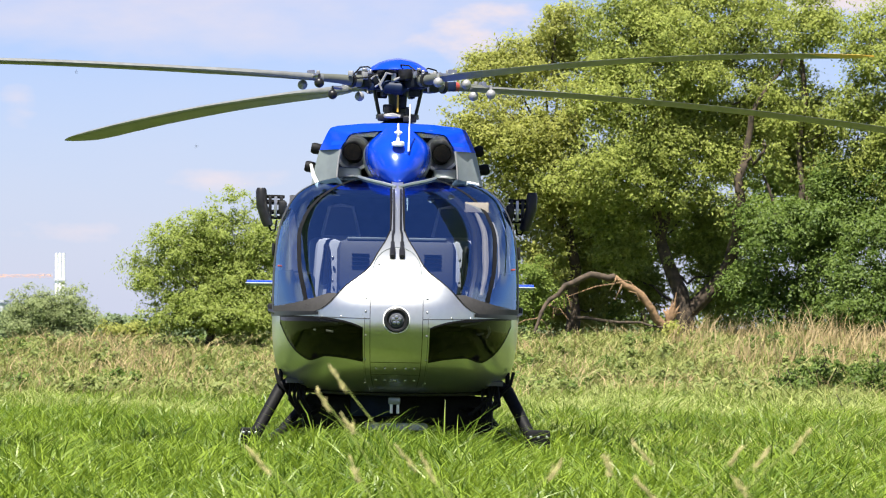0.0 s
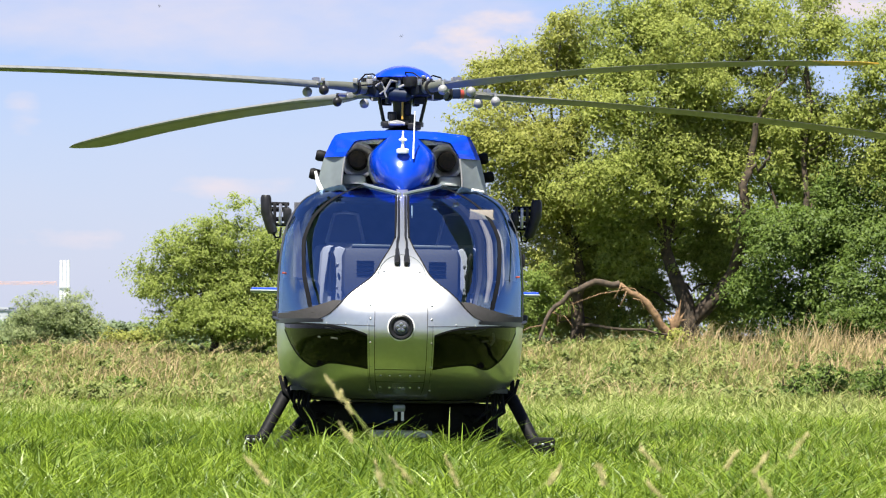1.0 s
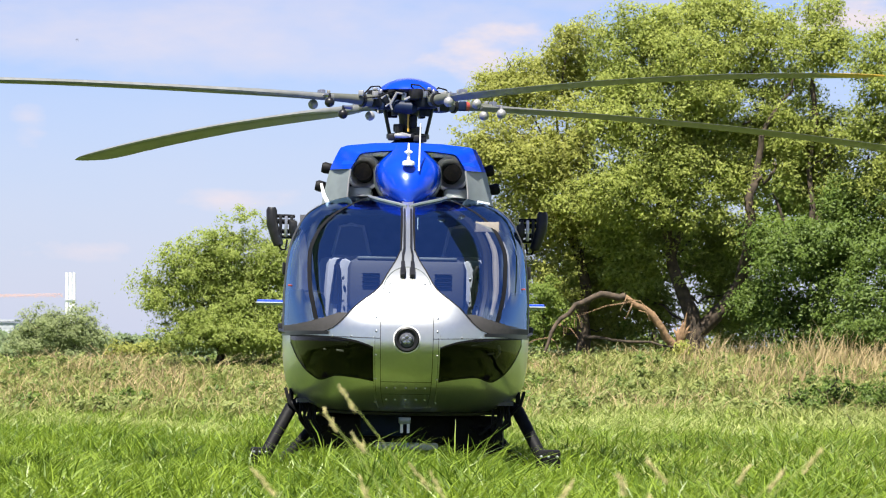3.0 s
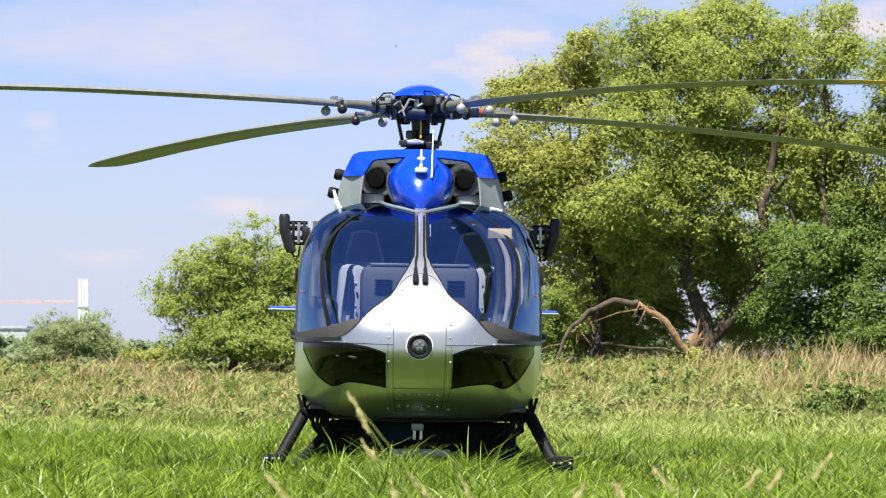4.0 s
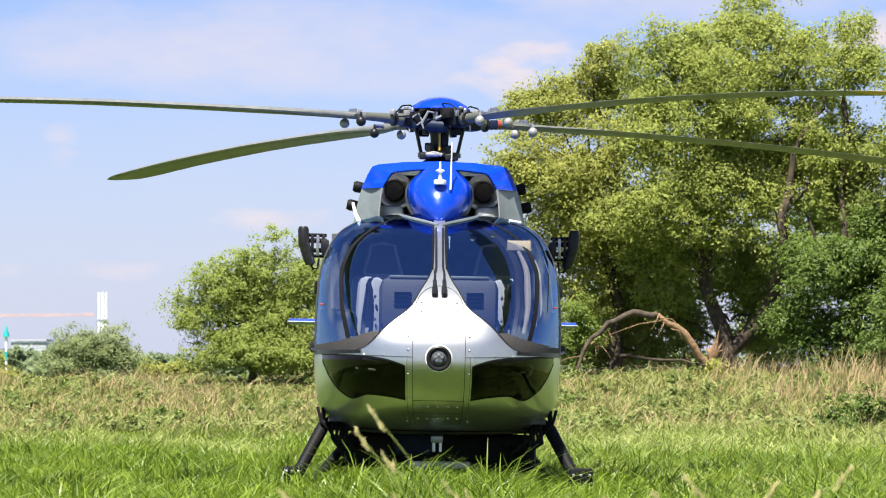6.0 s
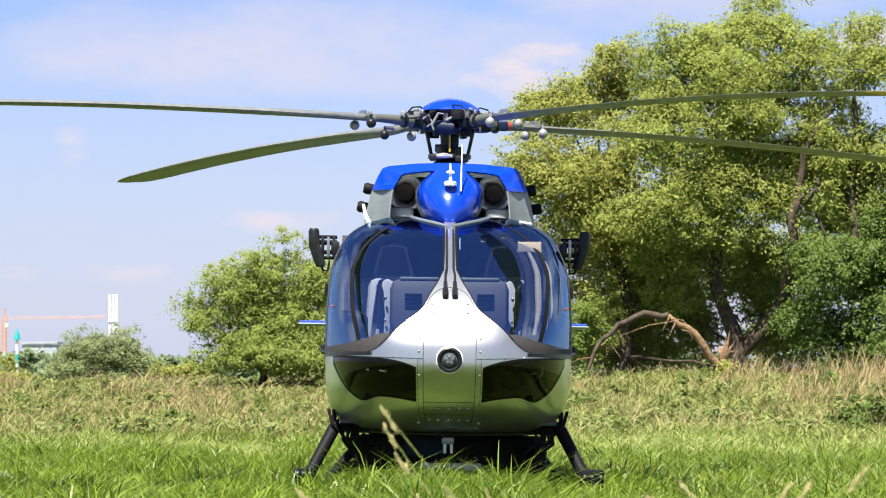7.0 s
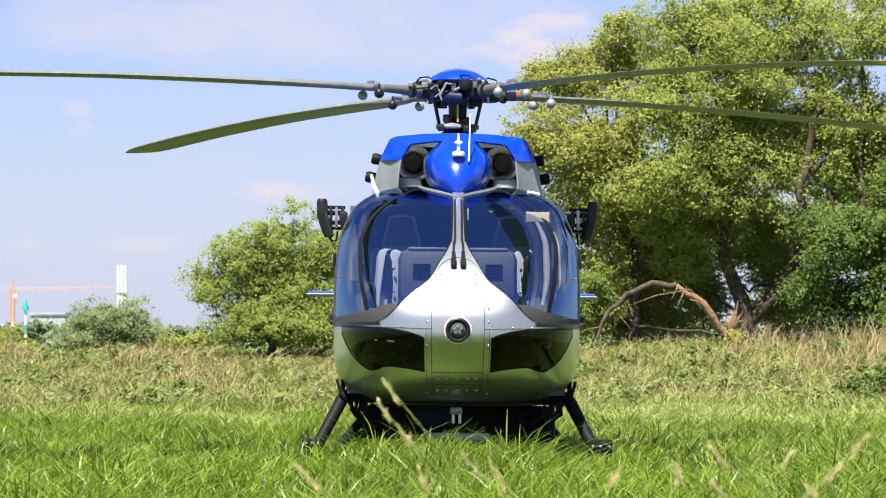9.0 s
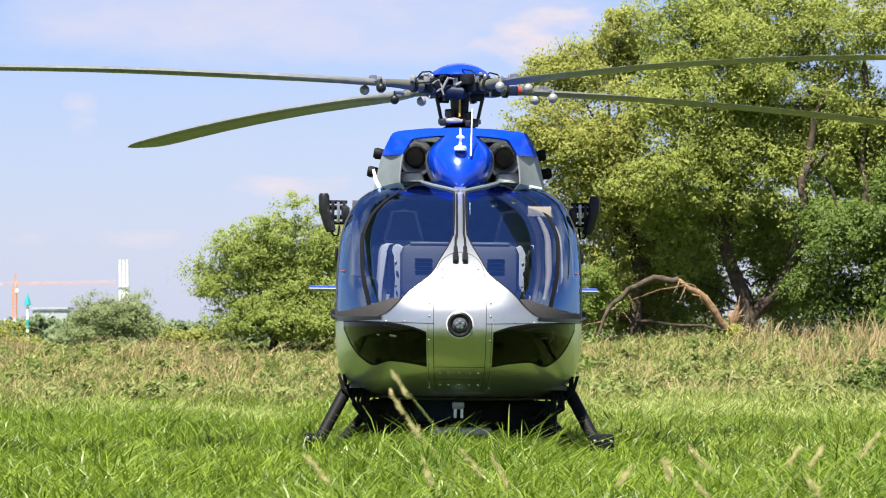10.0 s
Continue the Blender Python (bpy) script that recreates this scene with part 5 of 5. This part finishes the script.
def build_fittings(heli):
    lamp = empty("landing_light", Matrix.Translation(skin(0.0, 1.125, 0.0)), "", "")
    lamp.parent = heli
    t = pose(0, 0, 0, 90, 0, 0)
    bm = bmesh.new()
    r = 0.072
    ring = [(r * math.cos(a), -0.008, r * math.sin(a)) for a in [2 * math.pi * i / 28 for i in range(29)]]
    rod(bm, ring, 0.013, 8, caps=False)
    part("bezel", bm, BLACK, lamp, "black ring bezel")
    bm = bmesh.new()
    r = 0.087
    rod(bm, [(r * math.cos(a), 0.004, r * math.sin(a)) for a in [2 * math.pi * i / 28 for i in range(29)]], 0.006, 6, caps=False)
    part("mounting_ring", bm, WHITE, lamp, "thin bright mounting ring")
    bm = bmesh.new()
    spun(bm, (0, 0, 0), [(0.066, 0.004), (0.05, 0.006)], 24, t)
    part("lamp_backing", bm, BLACK, lamp)
    bm = bmesh.new()
    spun(bm, (0, -0.004, 0), [(0.046, -0.002), (0.048, 0.006), (0.034, 0.010)], 24, t)
    part("reflector", bm, PANEL, lamp, "faceted grey lamp reflector")
    for k in range(5):
        a = 2 * math.pi * k / 5 + 0.3
        bm = bmesh.new()
        spun(bm, (0.022 * math.cos(a), -0.014, 0.022 * math.sin(a)), [(0.010, -0.002), (0.012, 0.002), (0.006, 0.004)], 10, t)
        part("lamp_bulb", bm, STEEL, lamp)
    bm = bmesh.new()
    ball(bm, (0, -0.012, 0), (0.044, 0.016, 0.044), 20, 10)
    part("lens", bm, LENS, lamp)
    for s in (-1, 1):
        wiper = empty("wiper", Matrix(), "", "")
        wiper.parent = heli
        x = s * 0.032
        bm = bmesh.new()
        rod(bm, [skin((x * (0.72 if z > 1.72 else 1.0)) / half_width(z), z, 0.022) for z in steps(1.60, 2.04, 12)], 0.0075, 6)
        part("wiper_arm", bm, BLACK, wiper)
        bm = bmesh.new()
        rod(bm, [skin(x / half_width(z), z, 0.022) for z in (1.55, 1.56, 1.60, 1.61, 1.65)], [0.018, 0.020, 0.020, 0.014, 0.014], 8)
        part("wiper_pivot", bm, BLACK, wiper)
        bm = bmesh.new()
        rod(bm, [skin(s * 0.046 / half_width(z), z, 0.012) for z in steps(1.74, 2.05, 12)], 0.005, 6)
        part("wiper_blade", bm, RUBBER, wiper)
        # side search lamp on its bracket
        pod = empty("side_lamp_pod", Matrix(), "", "")
        pod.parent = heli
        bm = bmesh.new()
        rod(bm, [(s * 0.975, -0.80, 2.07), (s * 0.975, -0.80, 2.05), (s * 0.970, -0.80, 1.95), (s * 0.935, -0.80, 1.84), (s * 0.92, -0.80, 1.80), (s * 0.92, -0.80, 1.79)], [0.03, 0.040, 0.042, 0.040, 0.036, 0.02], 12)
        part("lamp_body", bm, BLACK, pod, "slim black lamp body")
        for k, (z, rr) in enumerate(((2.01, 0.013), (1.97, 0.018), (1.90, 0.016), (1.86, 0.012))):
            bm = bmesh.new()
            rod(bm, [(s * 0.95, -0.78, z), (s * 0.81, -0.74, z)], rr, 8)
            part("bracket_arm", bm, RUBBER, pod)
        for q in (0.83, 0.87, 0.91):
            bm = bmesh.new()
            box(bm, (s * q, -0.77, 1.935), (0.022, 0.05, 0.15), 0.005)
            part("bracket_plate", bm, BLACK if q != 0.87 else STEEL, pod)
        bm = bmesh.new()
        box(bm, (s * 0.82, -0.75, 1.93), (0.06, 0.10, 0.10), 0.015)
        part("bracket_mount", bm, BLACK, pod)
        bm = bmesh.new()
        rod(bm, [(s * 0.92, -0.80, 1.80), (s * 0.90, -0.80, 1.765), (s * 0.87, -0.80, 1.77), (s * 0.86, -0.80, 1.84)], 0.008, 6)
        part("cable", bm, RUBBER, pod)
        # probe bars at the moulding's ends
        probe = empty("pitot_probe", Matrix(), "", "")
        probe.parent = heli
        bm = bmesh.new()
        rod(bm, [(s * 0.88, -1.45, 1.185), (s * 0.83, -1.72, 1.165), (s * 0.72, -1.98, 1.172)], [0.012, 0.016, 0.010], 8)
        part("probe_tube", bm, BLACK, probe)
        bm = bmesh.new()
        rod(bm, [(s * 0.815, -1.80, 1.165), (s * 0.76, -1.93, 1.168)], 0.013, 8)
        part("probe_tip", bm, WHITE, probe)
        bm = bmesh.new()
        box(bm, (s * 0.872, -1.35, 1.20), (0.05, 0.08, 0.07), 0.012)
        part("probe_base", bm, BLACK, probe)
        bm = bmesh.new()
        box(bm, tuple(skin(s * 0.925, 1.49, 0.004)), (0.03, 0.012, 0.012), 0.003)
        part("red_reflector", bm, RED, probe, "small red door marker")
        for z in (1.27, 1.62):
            bm = bmesh.new()
            box(bm, (s * 0.868, -1.20, z), (0.02, 0.12, 0.035 if z < 1.5 else 0.09), 0.008)
            part("door_hinge", bm, BLACK, probe)


def build_cockpit(heli):
    pit = empty("cockpit", Matrix(), "", "")
    pit.parent = heli
    bm = bmesh.new()
    box(bm, (0, -0.2, 0.70), (1.5, 3.2, 0.03))
    part("cabin_floor", bm, CABIN, pit)
    bm = bmesh.new()
    box(bm, (0, 0.9, 1.40), (1.62, 0.03, 1.38))
    part("rear_bulkhead", bm, CABIN, pit)
    bm = bmesh.new()
    box(bm, (0, -0.05, 2.09), (0.84, 1.8, 0.02))
    part("headliner", bm, CABIN, pit)
    # low shelf behind the windscreen's foot
    for s in (-1, 1):
        bm = bmesh.new()
        us = across(0.30, 0.97, 12)
        a = [bm.verts.new(skin(s * u, 1.175) + Vector((0, 0.015, 0))) for u in us]
        b = [bm.verts.new(skin(s * u, 1.22) * 1.0 + Vector((-s * 0.05, 0.30, 0.05))) for u in us]
        for i in range(12):
            bm.faces.new((a[i], a[i + 1], b[i + 1], b[i]))
        part("foot_shelf", bm, SHELF, pit, "dark grey shelf under the windscreen")
        bm = bmesh.new()
        inner = lambda z: post_edge(z) / half_width(z) + 0.012
        outer = lambda z: 0.968 if z < 1.215 else max(inner(z) + 0.004, 0.968 - 0.44 * ((z - 1.215) / 0.085) ** 0.6)
        strip(bm, lambda z: s * inner(z), lambda z: s * outer(z), ZS + 0.005, 1.30, 14, 24, 0.004)
        part("screen_base_trim", bm, SHELF, pit, "dark grey trim along the windscreen's foot")
        # added black sheet in place of dark ground and trees mirrored in the glass
        bm = bmesh.new()
        cut = lambda z: frame_edge(z) / half_width(z) + 0.02 + 0.30 * max(z - 1.30, 0.0)
        strip(bm, lambda z: s * min(cut(z), 0.955), lambda z: s * 0.965, ZS + 0.01, 1.47, 10, 14, -0.03)
        part("door_lower_trim", bm, RUBBER, pit, "black sheet standing for the dark reflection low in the door window")
        # instrument hood
        bm = bmesh.new()
        box(bm, (s * 0.208, -1.60, 1.50), (0.41, 0.30, 0.38), 0.07)
        hood = part("instrument_hood", bm, PANEL, heli, "rounded grey instrument hood")
        for k in range(4):
            bm = bmesh.new()
            box(bm, (s * 0.25, -1.757, 1.50 + 0.028 * k), (0.12, 0.012, 0.006), 0.002)
            part("vent_slot", bm, RUBBER, hood)
        bm = bmesh.new()
        box(bm, (s * 0.21, -1.665, 1.692), (0.27, 0.12, 0.022), 0.008)
        part("glare_shield", bm, GREY, hood, "thin pale glare shield")
        bm = bmesh.new()
        box(bm, (s * 0.21, -1.715, 1.650), (0.22, 0.02, 0.010), 0.003)
        part("air_slot", bm, RUBBER, hood)
        # seat
        seat = empty("pilot_seat", Matrix(), "", "")
        seat.parent = heli
        bm = bmesh.new()
        box(bm, (s * 0.40, -0.62, 1.40), (0.46, 0.12, 0.66), 0.05, pose(0, 0, 0, -10, 0, 0))
        part("backrest", bm, SEAT, seat, "grey cloth backrest")
        bm = bmesh.new()
        box(bm, (s * 0.40, -0.86, 1.08), (0.46, 0.48, 0.14), 0.04)
        part("cushion", bm, SEAT, seat)
        bm = bmesh.new()
        grid(bm, lambda u, v: (s * 0.40 + u * (0.135 - 0.045 * v), -0.60 + 0.05 * v, 1.74 + 0.22 * v), steps(-1, 1, 4), steps(0, 1, 4))
        bmesh.ops.solidify(bm, geom=bm.faces[:], thickness=0.05)
        part("headrest", bm, SEAT, seat, "tapered grey headrest")
        bm = bmesh.new()
        rod(bm, [(s * 0.40 - 0.135, -0.66, 1.74), (s * 0.40 - 0.085, -0.61, 1.95), (s * 0.40, -0.60, 1.965), (s * 0.40 + 0.085, -0.61, 1.95), (s * 0.40 + 0.135, -0.66, 1.74)], 0.012, 6)
        part("headrest_frame", bm, LIGHT_TRIM, seat)
        bm = bmesh.new()
        box(bm, (s * 0.40, -0.68, 1.715), (0.28, 0.05, 0.05), 0.015)
        part("shoulder_bar", bm, LIGHT_TRIM, seat)
        for q in (-1, 1):
            bm = bmesh.new()
            rod(bm, [(s * 0.40 + q * 0.08, -0.70, 1.70), (s * 0.40 + q * 0.10, -0.74, 1.4), (s * 0.40 + q * 0.16, -0.80, 1.16)], 0.016, 6)
            part("harness_strap", bm, BLACK, seat)
        # seat wing showing beside the hood, with its slot and buckles
        bm = bmesh.new()
        box(bm, (s * 0.485, -1.30, 1.47), (0.19, 0.14, 0.46), 0.055, pose(0, 0, 0, -6, s * -4, 0))
        wing = part("seat_wing", bm, SEAT, heli, "pale grey seat wing beside the hood")
        bm = bmesh.new()
        box(bm, (s * 0.495, -1.375, 1.50), (0.05, 0.03, 0.26), 0.012, pose(0, 0, 0, -6, s * -4, 0))
        part("seat_slot", bm, BLACK, wing)
        for z, q in ((1.30, 0.010), (1.40, 0.008), (1.56, 0.010), (1.62, 0.007)):
            bm = bmesh.new()
            ball(bm, (s * (0.455 + 0.02 * math.sin(40 * z)), -1.40, z), (q, q, 1.6 * q), 8, 6)
            part("buckle", bm, STEEL, wing)
        bm = bmesh.new()
        rod(bm, [(s * 0.47, -1.66, 1.30), (s * 0.46, -1.70, 1.45), (s * 0.475, -1.70, 1.60), (s * 0.49, -1.68, 1.64)], [0.016, 0.014, 0.016, 0.02], 8)
        part("control_stick", bm, BLACK, pit)
        # black block made to stand for a dark reflection at the pane's lower corner
        bm = bmesh.new()
        box(bm, (s * 0.665, -1.5, 1.335), (0.20, 0.2, 0.26), 0.06)
        part("door_pocket", bm, BLACK, pit)
    bm = bmesh.new()
    box(bm, (0.555, -1.58, 1.925), (0.165, 0.014, 0.078), 0.006, pose(0, 0, 0, -20, 0, 0))
    bmesh.ops.bevel(bm, geom=[e for e in bm.edges if abs((e.verts[0].co - e.verts[1].co).normalized().y) > 0.8 and e.calc_length() < 0.02], offset=0.02, segments=3, affect="EDGES")
    part("sun_visor", bm, VISOR, pit, "beige sun visor")
    bm = bmesh.new()
    inner = spline((1.25, 0.50), (1.5, 0.545), (1.7, 0.545), (1.86, 0.50), (1.97, 0.42), (2.06, 0.30))
    rod(bm, [(inner(z), skin(inner(z) / half_width(z), z).y + 0.16, z - 0.01) for z in steps(1.25, 2.05, 20)], 0.036, 8)
    for shift, lo, hi, r in ((0.062, 1.30, 1.90, 0.024), (0.150, 1.26, 1.82, 0.016)):
        trim = bmesh.new()
        rod(trim, [(inner(z) + shift, skin((inner(z) + shift) / half_width(z), z).y + 0.10, z) for z in steps(lo, hi, 16)], [r * (0.5 + 0.5 * math.sin(math.pi * i / 16)) for i in range(17)], 8)
        part("door_liner", trim, VISOR, pit, "pale curved strip inside the right-hand glass")
    part("roof_bow", bm, BLACK, pit, "black curved bar inside the right windscreen")


def build_tail(heli):
    tail = empty("tail", Matrix(), "", "")
    tail.parent = heli
    bm = bmesh.new()
    rod(bm, [(0, 1.8, 1.75), (0, 3.0, 1.78), (0, 5.0, 1.72), (0, 6.4, 1.75)], [0.34, 0.26, 0.19, 0.14], 20)
    part("tail_boom", bm, SILVER, tail)
    bm = bmesh.new()
    span = steps(-1.28, 1.28, 12)
    prof = [(0.0, 0.0), (0.06, 0.03), (0.2, 0.032), (0.42, 0.0), (0.2, -0.022), (0.06, -0.024)]
    rows = [[bm.verts.new((x, 5.2 + a, 1.475 + h)) for a, h in prof] for x in span]
    for a, b in zip(rows, rows[1:]):
        for i in range(6):
            bm.faces.new((a[i], a[(i + 1) % 6], b[(i + 1) % 6], b[i]))
    bm.faces.new(rows[0][::-1])
    bm.faces.new(rows[-1])
    bmesh.ops.recalc_face_normals(bm, faces=bm.faces)
    part("stabiliser", bm, BLUE, tail, "blue tail stabiliser with a pale leading edge")
    bm = bmesh.new()
    rod(bm, [(-1.29, 5.195, 1.475), (1.29, 5.195, 1.475)], 0.010, 8)
    part("stabiliser_edge", bm, GREY, tail)
    bm = bmesh.new()
    rod(bm, [(0, 5.2, 1.50), (0, 5.5, 1.66)], 0.06, 8)
    part("stabiliser_strut", bm, SILVER, tail)
    bm = bmesh.new()
    box(bm, (0, 6.3, 1.95), (0.05, 0.4, 0.5), 0.02)
    part("tail_fin", bm, BLUE, tail)


def build_helicopter():
    heli = empty("helicopter", pose(-0.385, 26.0, -0.12, 0, 1.0, 1.2), "parked silver and blue police-type twin-engine helicopter with still rotor", "helicopter")
    build_hull(heli)
    build_cowling(heli)
    build_rotor(heli)
    build_gear(heli)
    build_under(heli)
    build_fittings(heli)
    build_cockpit(heli)
    build_tail(heli)
    # each group hangs on its main mesh
    for holder in [o for o in heli.children if o.data is None]:
        main, *rest = holder.children
        m = main.matrix_basis.copy()
        for o in rest:
            o.parent, o.matrix_basis = main, m.inverted() @ o.matrix_basis
        main.parent, main.matrix_basis = heli, holder.matrix_basis @ m
        name = holder.name.split(".")[0]
        bpy.data.objects.remove(holder)
        main.name = name


build_helicopter()


# ---- tall grass stalks before the helicopter, swaying ----
STALKS = []


def stalk(x, y, d, length, lean, head=0.10):
    """A dry grass stalk with a seed head at (x, y) of the first view."""
    X, Z = px(x, y, d)
    bx = X - math.sin(radians(lean)) * length * 0.8
    top = Vector((X - bx, 0, Z - land(bx, d)))
    ob = empty("grass_stalk", pose(bx, d, land(bx, d)), "tall dry grass stalk with a feathery seed head", "grass stalk", "tall stalks in the meadow")
    h = top.z
    mid = Vector((top.x * 0.25, 0, h * 0.6))
    bm = bmesh.new()
    rod(bm, [(0, 0, -0.02), mid * 0.5, mid, mid.lerp(top, 0.55) + Vector((-0.02 * np.sign(lean), 0, 0.01)), top], [0.0016, 0.0016, 0.0014, 0.0012, 0.0010], 5)
    part("stem", bm, PALE_GRASS, ob)
    bm = bmesh.new()
    way = (top - mid).normalized()
    for k in range(30):
        t = k / 29
        c = top - way * head * (1 - t) + Vector(rng.normal(0, 0.0022, 3)) * (1 - 0.5 * t)
        tip = c + way * 0.012 + Vector(rng.normal(0, 0.0028, 3))
        rod(bm, [c, c.lerp(tip, 0.5), tip], [0.0008, 0.0020, 0.0005], 4)
    part("seed_head", bm, SEED, ob, "straw-coloured seed head")
    STALKS.append((ob, bx, d, rng.random() * 6.28))


for row in ((570, 660, 7.2, 0.6, -35, 0.055), (580, 688, 7.1, 0.5, -32, 0.05), (596, 742, 7.4, 0.5, -40, 0.045), (705, 793, 6.8, 0.5, -45, 0.06), (765, 805, 6.8, 0.5, -25, 0.06), (640, 812, 6.6, 0.5, -15, 0.05), (430, 803, 6.5, 0.5, -50, 0.06), (1130, 785, 6.8, 0.5, -55, 0.055), (1072, 812, 6.5, 0.5, -15, 0.035), (1290, 790, 7.0, 0.5, 35, 0.04), (980, 820, 6.5, 0.5, 40, 0.035), (1320, 845, 6.5, 0.45, -40, 0.04), (1140, 850, 6.5, 0.45, -55, 0.05), (1415, 760, 6.4, 0.45, 60, 0.05), (1360, 800, 6.4, 0.45, 55, 0.045), (75, 580, 62.0, 0.9, -25, 0.3)):
    stalk(*row)


INSECTS = []


def insect(rows):
    """A small fly crossing the view: (seconds, x, y) in the first view's units, eight metres off."""
    d = 8.0
    track = []
    for t, x, y in rows:
        X, Z = px(x, y, d)
        track.append((t, pose(X, d, Z, 0, 0, 0)))
    ob = empty("flying_insect", track[0][1], "small dark insect in flight", "insect", "insects over the meadow")
    bm = bmesh.new()
    ball(bm, (0, 0, 0), (0.0022, 0.0018, 0.0014), 8, 6)
    part("body", bm, DARK, ob)
    for s in (-1, 1):
        bm = bmesh.new()
        ball(bm, (0.0002, s * 0.002, 0.0016), (0.0009, 0.0022, 0.0003), 8, 4, pose(0, 0, 0, s * 40, 0, 0))
        part("wing", bm, DARK, ob)
    INSECTS.append((ob, track))


insect([(0.0, 347, 259), (0.5, 529, 262), (1.2, 780, 230), (2.5, 1250, 60), (4.0, 1750, -140), (10.0, 2300, -300)])
insect([(0.0, 134, 127), (0.3, 119, 70), (0.6, 160, 25), (1.0, 273, -3), (1.5, 466, -10), (2.0, 721, -16), (3.0, 1250, -60), (10.0, 3000, -300)])
insect([(0.0, 1000, 40), (0.6, 776, 47), (1.0, 702, 51), (1.5, 581, 56), (2.0, 432, 52), (2.7, 220, 40), (4.0, -260, 20), (10.0, -1600, -60)])
insect([(0.0, 2200, 60), (3.0, 1100, 40), (4.0, 660, 35), (4.5, 432, 27), (5.0, 184, 18), (6.0, -300, 0), (10.0, -1500, -60)])


def motions():
    for ob, rows in INSECTS:
        walk(ob, rows)
    for ob, bx, d, ph in STALKS:
        rows = []
        for i in range(21):
            t = i * 0.5
            a = 1.3 * math.sin(1.9 * t + ph) + 0.7 * math.sin(4.1 * t + 2 * ph)
            rows.append((t, pose(bx, d, land(bx, d), 0.4 * a, a, 0)))
        walk(ob, rows)


motions()
